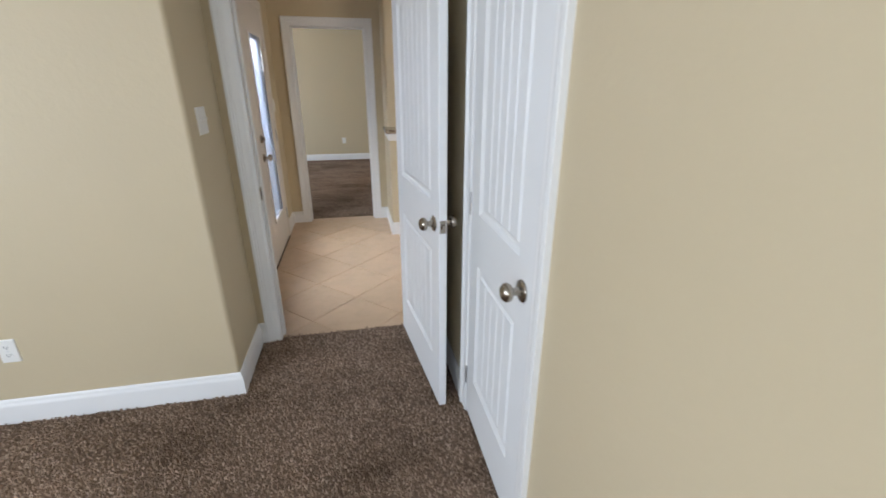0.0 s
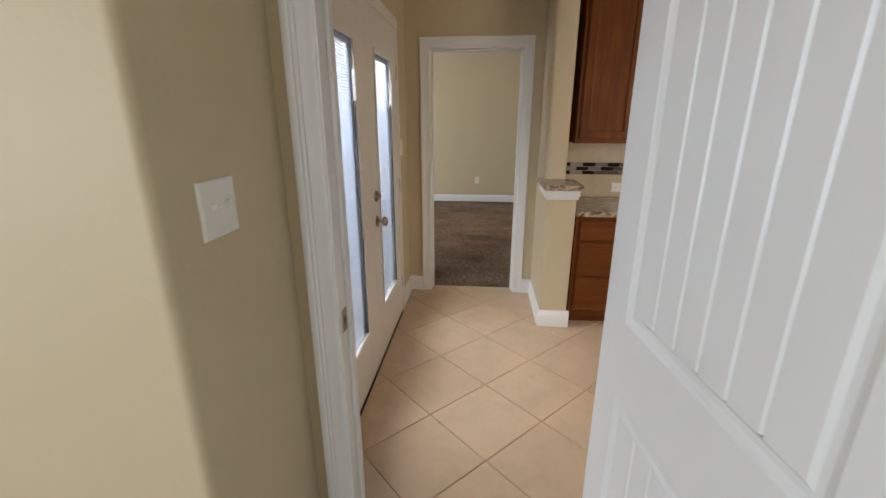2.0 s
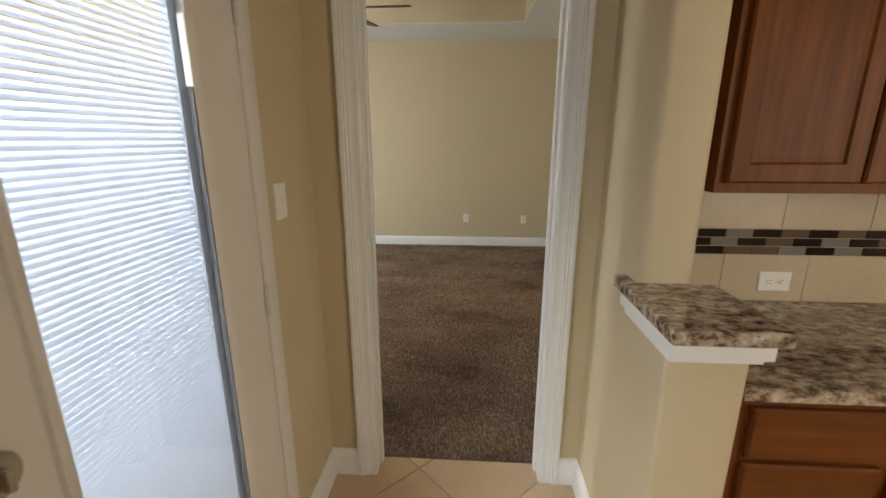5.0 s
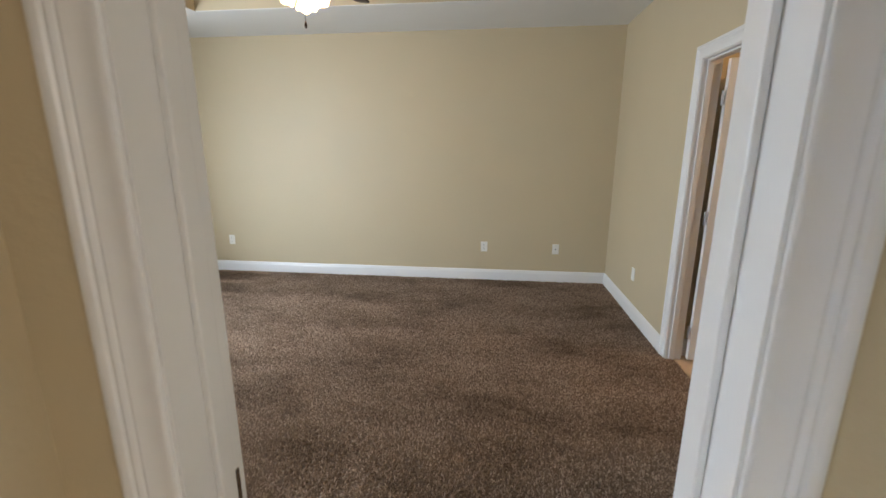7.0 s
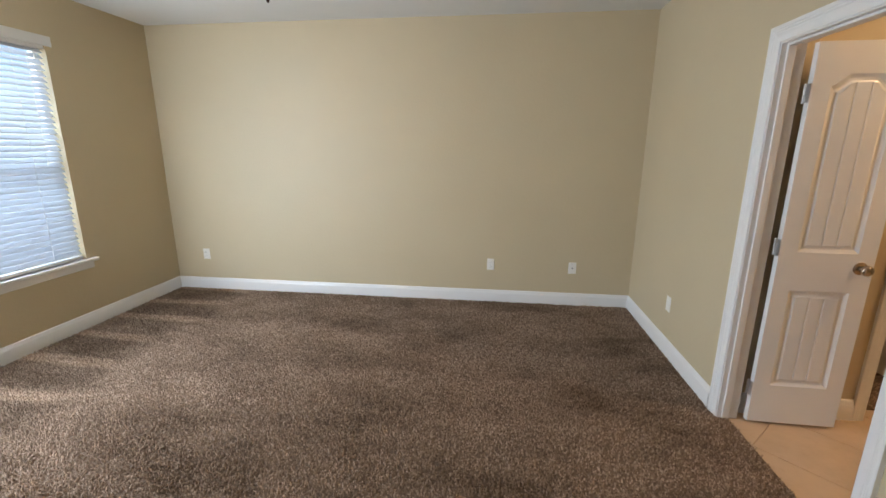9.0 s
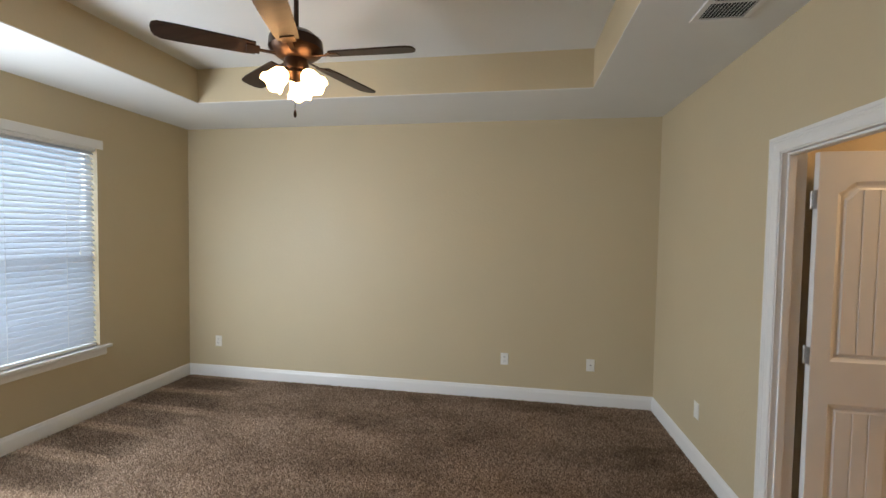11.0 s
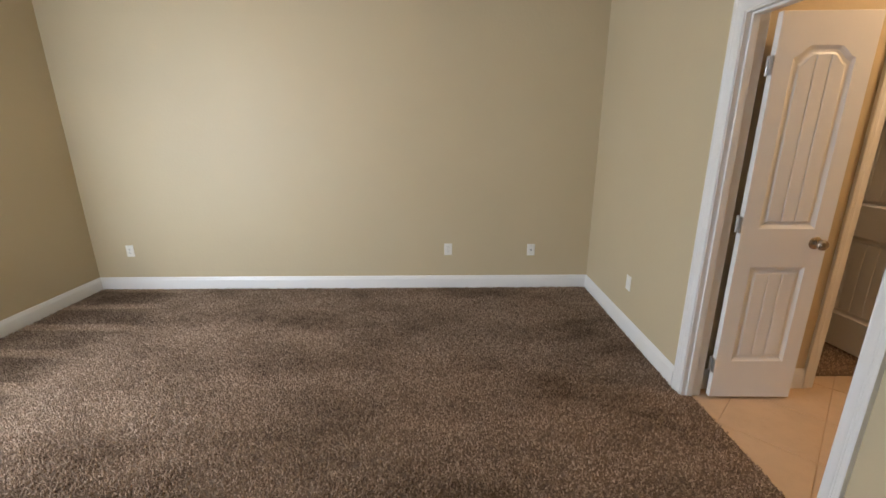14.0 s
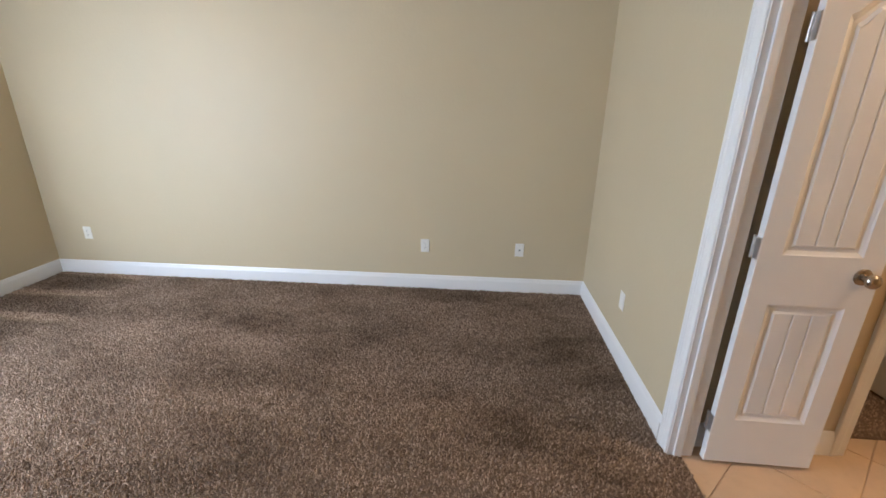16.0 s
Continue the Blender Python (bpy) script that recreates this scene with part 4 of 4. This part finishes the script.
for k in range(3):
    a = -130 + 120 * k
    m = pose(0, 0, 0, 0, 0, a) @ pose(0.060, 0, 2.475, 0, -40, 0) @ Matrix.Scale(0.88, 4)
    lamp = part("shade", oriented(shade_mesh(), m), SHADE, fan, "lit frosted bell-shaped glass shade", True)
    part("socket", oriented(lathe([(0, 0.02), (0.016, 0.018), (0.021, 0.0), (0.019, -0.014), (0, -0.016)], 14), m), BRONZE, lamp, "", True)
part("pull_chain", oriented(lathe([(0, 0), (0.0018, 0), (0.0018, 0.16), (0, 0.16)], 6), pose(0.0, -0.01, 2.275)), BRONZE, fan)
part("chain_fob", oriented(lathe([(0, 0), (0.006, 0.004), (0.009, 0.016), (0.006, 0.034), (0.002, 0.042), (0, 0.042)], 12), pose(0.0, -0.01, 2.236)), BRONZE, fan, "dark pull-chain fob", True)

# ---- ceiling vent ----
t = thing("ceiling_vent", pose(1.24, 6.80, H), "white louvred ceiling air vent with dark slots", "vent")
part("backing", box(-0.105, 0.105, -0.16, 0.16, -0.003, 0.0), SLOT, t)
for x0, x1, y0, y1 in ((-0.13, 0.13, -0.185, -0.155), (-0.13, 0.13, 0.155, 0.185), (-0.13, -0.10, -0.155, 0.155), (0.10, 0.13, -0.155, 0.155)):
    part("frame", box(x0, x1, y0, y1, -0.012, 0.0, 0.003), TRIM, t)
part("divider", box(-0.10, 0.10, -0.006, 0.006, -0.011, -0.002), TRIM, t)
sl = oriented(box(-0.0008, 0.0008, -0.155, 0.155, -0.007, 0.007), pose(0, 0, 0, 0, 35))
first = part("slat", sl, TRIM, t)
first.location = (-0.09, 0, -0.008)
for k in range(1, 12):
    o = new("slat", first.data)
    o.parent = t
    o.location = (-0.09 + k * 0.0165, 0, -0.008)

# ---- bathroom ceiling light ----
# unseen: a lamp is inferred from the warm light, this dome is added
t = thing("ceiling_light", pose(2.9, 6.55, H), "round lit dome light on the bathroom ceiling", "ceiling light")
part("base", lathe([(0, 0), (0.17, 0), (0.17, -0.025), (0, -0.025)], 28), NICKEL, t, "", True)
part("dome", lathe([(0.155, -0.024), (0.15, -0.05), (0.12, -0.085), (0.07, -0.105), (0, -0.112)], 28), DOME, t, "lit frosted glass dome", True)


# ---- floor tiles ----
def clip(poly, x0, x1, y0, y1):
    for axis, lim, sign in ((0, x0, 1), (0, x1, -1), (1, y0, 1), (1, y1, -1)):
        out = []
        for k, p in enumerate(poly):
            q = poly[(k + 1) % len(poly)]
            a, b = sign * (p[axis] - lim), sign * (q[axis] - lim)
            if a >= 0:
                out.append(p)
            if (a >= 0) != (b >= 0):
                u = a / (a - b)
                out.append((p[0] + (q[0] - p[0]) * u, p[1] + (q[1] - p[1]) * u))
        poly = out
        if len(poly) < 3:
            return []
    return poly


def tiles(parent, x0, x1, y0, y1, c0, s0, step=0.588, gap=0.0034):
    for i in range(-30, 31):
        for j in range(-30, 31):
            c, s = c0 + i * step, s0 + j * step
            poly = [((p + q) / 2, (q - p) / 2) for p, q in ((c + gap, s + gap), (c + step - gap, s + gap), (c + step - gap, s + step - gap), (c + gap, s + step - gap))]
            poly = clip(poly, x0, x1, y0, y1)
            if not poly:
                continue
            mx, my = sum(p[0] for p in poly) / len(poly), sum(p[1] for p in poly) / len(poly)
            bm = bmesh.new()
            dz = random.uniform(-0.0005, 0.0005)
            rings = []
            for f, z in ((0, -0.008), (0, -0.0018), (0.0025, 0.0)):
                ring = []
                for x, y in poly:
                    d = max(1e-6, math.hypot(x - mx, y - my))
                    ring.append(bm.verts.new((x - (x - mx) / d * f, y - (y - my) / d * f, z + dz)))
                rings.append(ring)
            n = len(poly)
            for a, b in zip(rings, rings[1:]):
                for k in range(n):
                    bm.faces.new((a[k], a[(k + 1) % n], b[(k + 1) % n], b[k]))
            bm.faces.new(rings[-1])
            finish("floor_tile", bm, TILE, parent)


tiles(floor_hall, -0.5, 3.5, 1.992, 4.570, -2.70, 3.96)
tiles(floor_bath, 1.637, 3.7, 4.6, 7.205, -4.54, 7.825)


# ---- carpet pile ----
def pile(name, parent, x0, x1, y0, y1, density, seed):
    """Short leaning tufts of carpet yarn, each a three-sided spike with a blunt tip."""
    rs = np.random.RandomState(seed)
    n = int((x1 - x0) * (y1 - y0) * density)
    base = np.stack([rs.uniform(x0, x1, n), rs.uniform(y0, y1, n), np.full(n, -0.004)], 1)
    turn, lean, way = rs.uniform(0, 6.283, n), rs.uniform(0.002, 0.012, n), rs.uniform(0, 6.283, n)
    tall, rad = rs.uniform(0.008, 0.017, n), rs.uniform(0.0034, 0.0054, n)
    verts = np.zeros((n, 6, 3))
    for k in range(3):
        a = turn + k * 2.0944
        ring = np.stack([np.cos(a) * rad, np.sin(a) * rad, np.zeros(n)], 1)
        verts[:, k] = base + ring
        verts[:, 3 + k] = base + ring * 0.75 + np.stack([np.cos(way) * lean, np.sin(way) * lean, tall], 1)
    quads = np.array([[0, 1, 4, 3], [1, 2, 5, 4], [2, 0, 3, 5]])
    start = np.arange(n)[:, None, None] * 6
    q = (start + quads[None]).reshape(-1)
    tri = (np.arange(n)[:, None] * 6 + np.array([[3, 4, 5]])).reshape(-1)
    me = bpy.data.meshes.new(name)
    me.vertices.add(n * 6)
    me.vertices.foreach_set("co", verts.reshape(-1))
    me.loops.add(len(q) + len(tri))
    me.loops.foreach_set("vertex_index", np.concatenate([q, tri]).astype(np.int32))
    me.polygons.add(n * 4)
    starts = np.concatenate([np.arange(n * 3) * 4, n * 12 + np.arange(n) * 3])
    me.polygons.foreach_set("loop_start", starts.astype(np.int32))
    me.update(calc_edges=True)
    me.materials.append(PILE)
    ob = new(name, me)
    ob.parent = parent
    return tagged(ob, "short twisted brown carpet pile", "", "", "stuff")


pile("carpet_pile", floor_bed, -3.27, 1.57, 4.60, 8.79, 11500, 1)
pile("carpet_pile", floor_bed, -0.14, 0.575, 4.576, 4.60, 11500, 5)
pile("carpet_pile", floor_bed, 1.57, 1.632, 6.11, 7.0, 11500, 6)
pile("carpet_pile", floor_start, -2.2, 0.85, -0.2, 1.49, 11500, 2)
pile("carpet_pile", floor_start, -0.25, 0.85, 1.49, 1.96, 11500, 3)
pile("carpet_pile", floor_start, -0.12, 0.67, 1.96, 1.988, 11500, 7)
pile("carpet_pile", floor_bath_closet, 2.3, 3.4, 7.215, 8.3, 6000, 4)
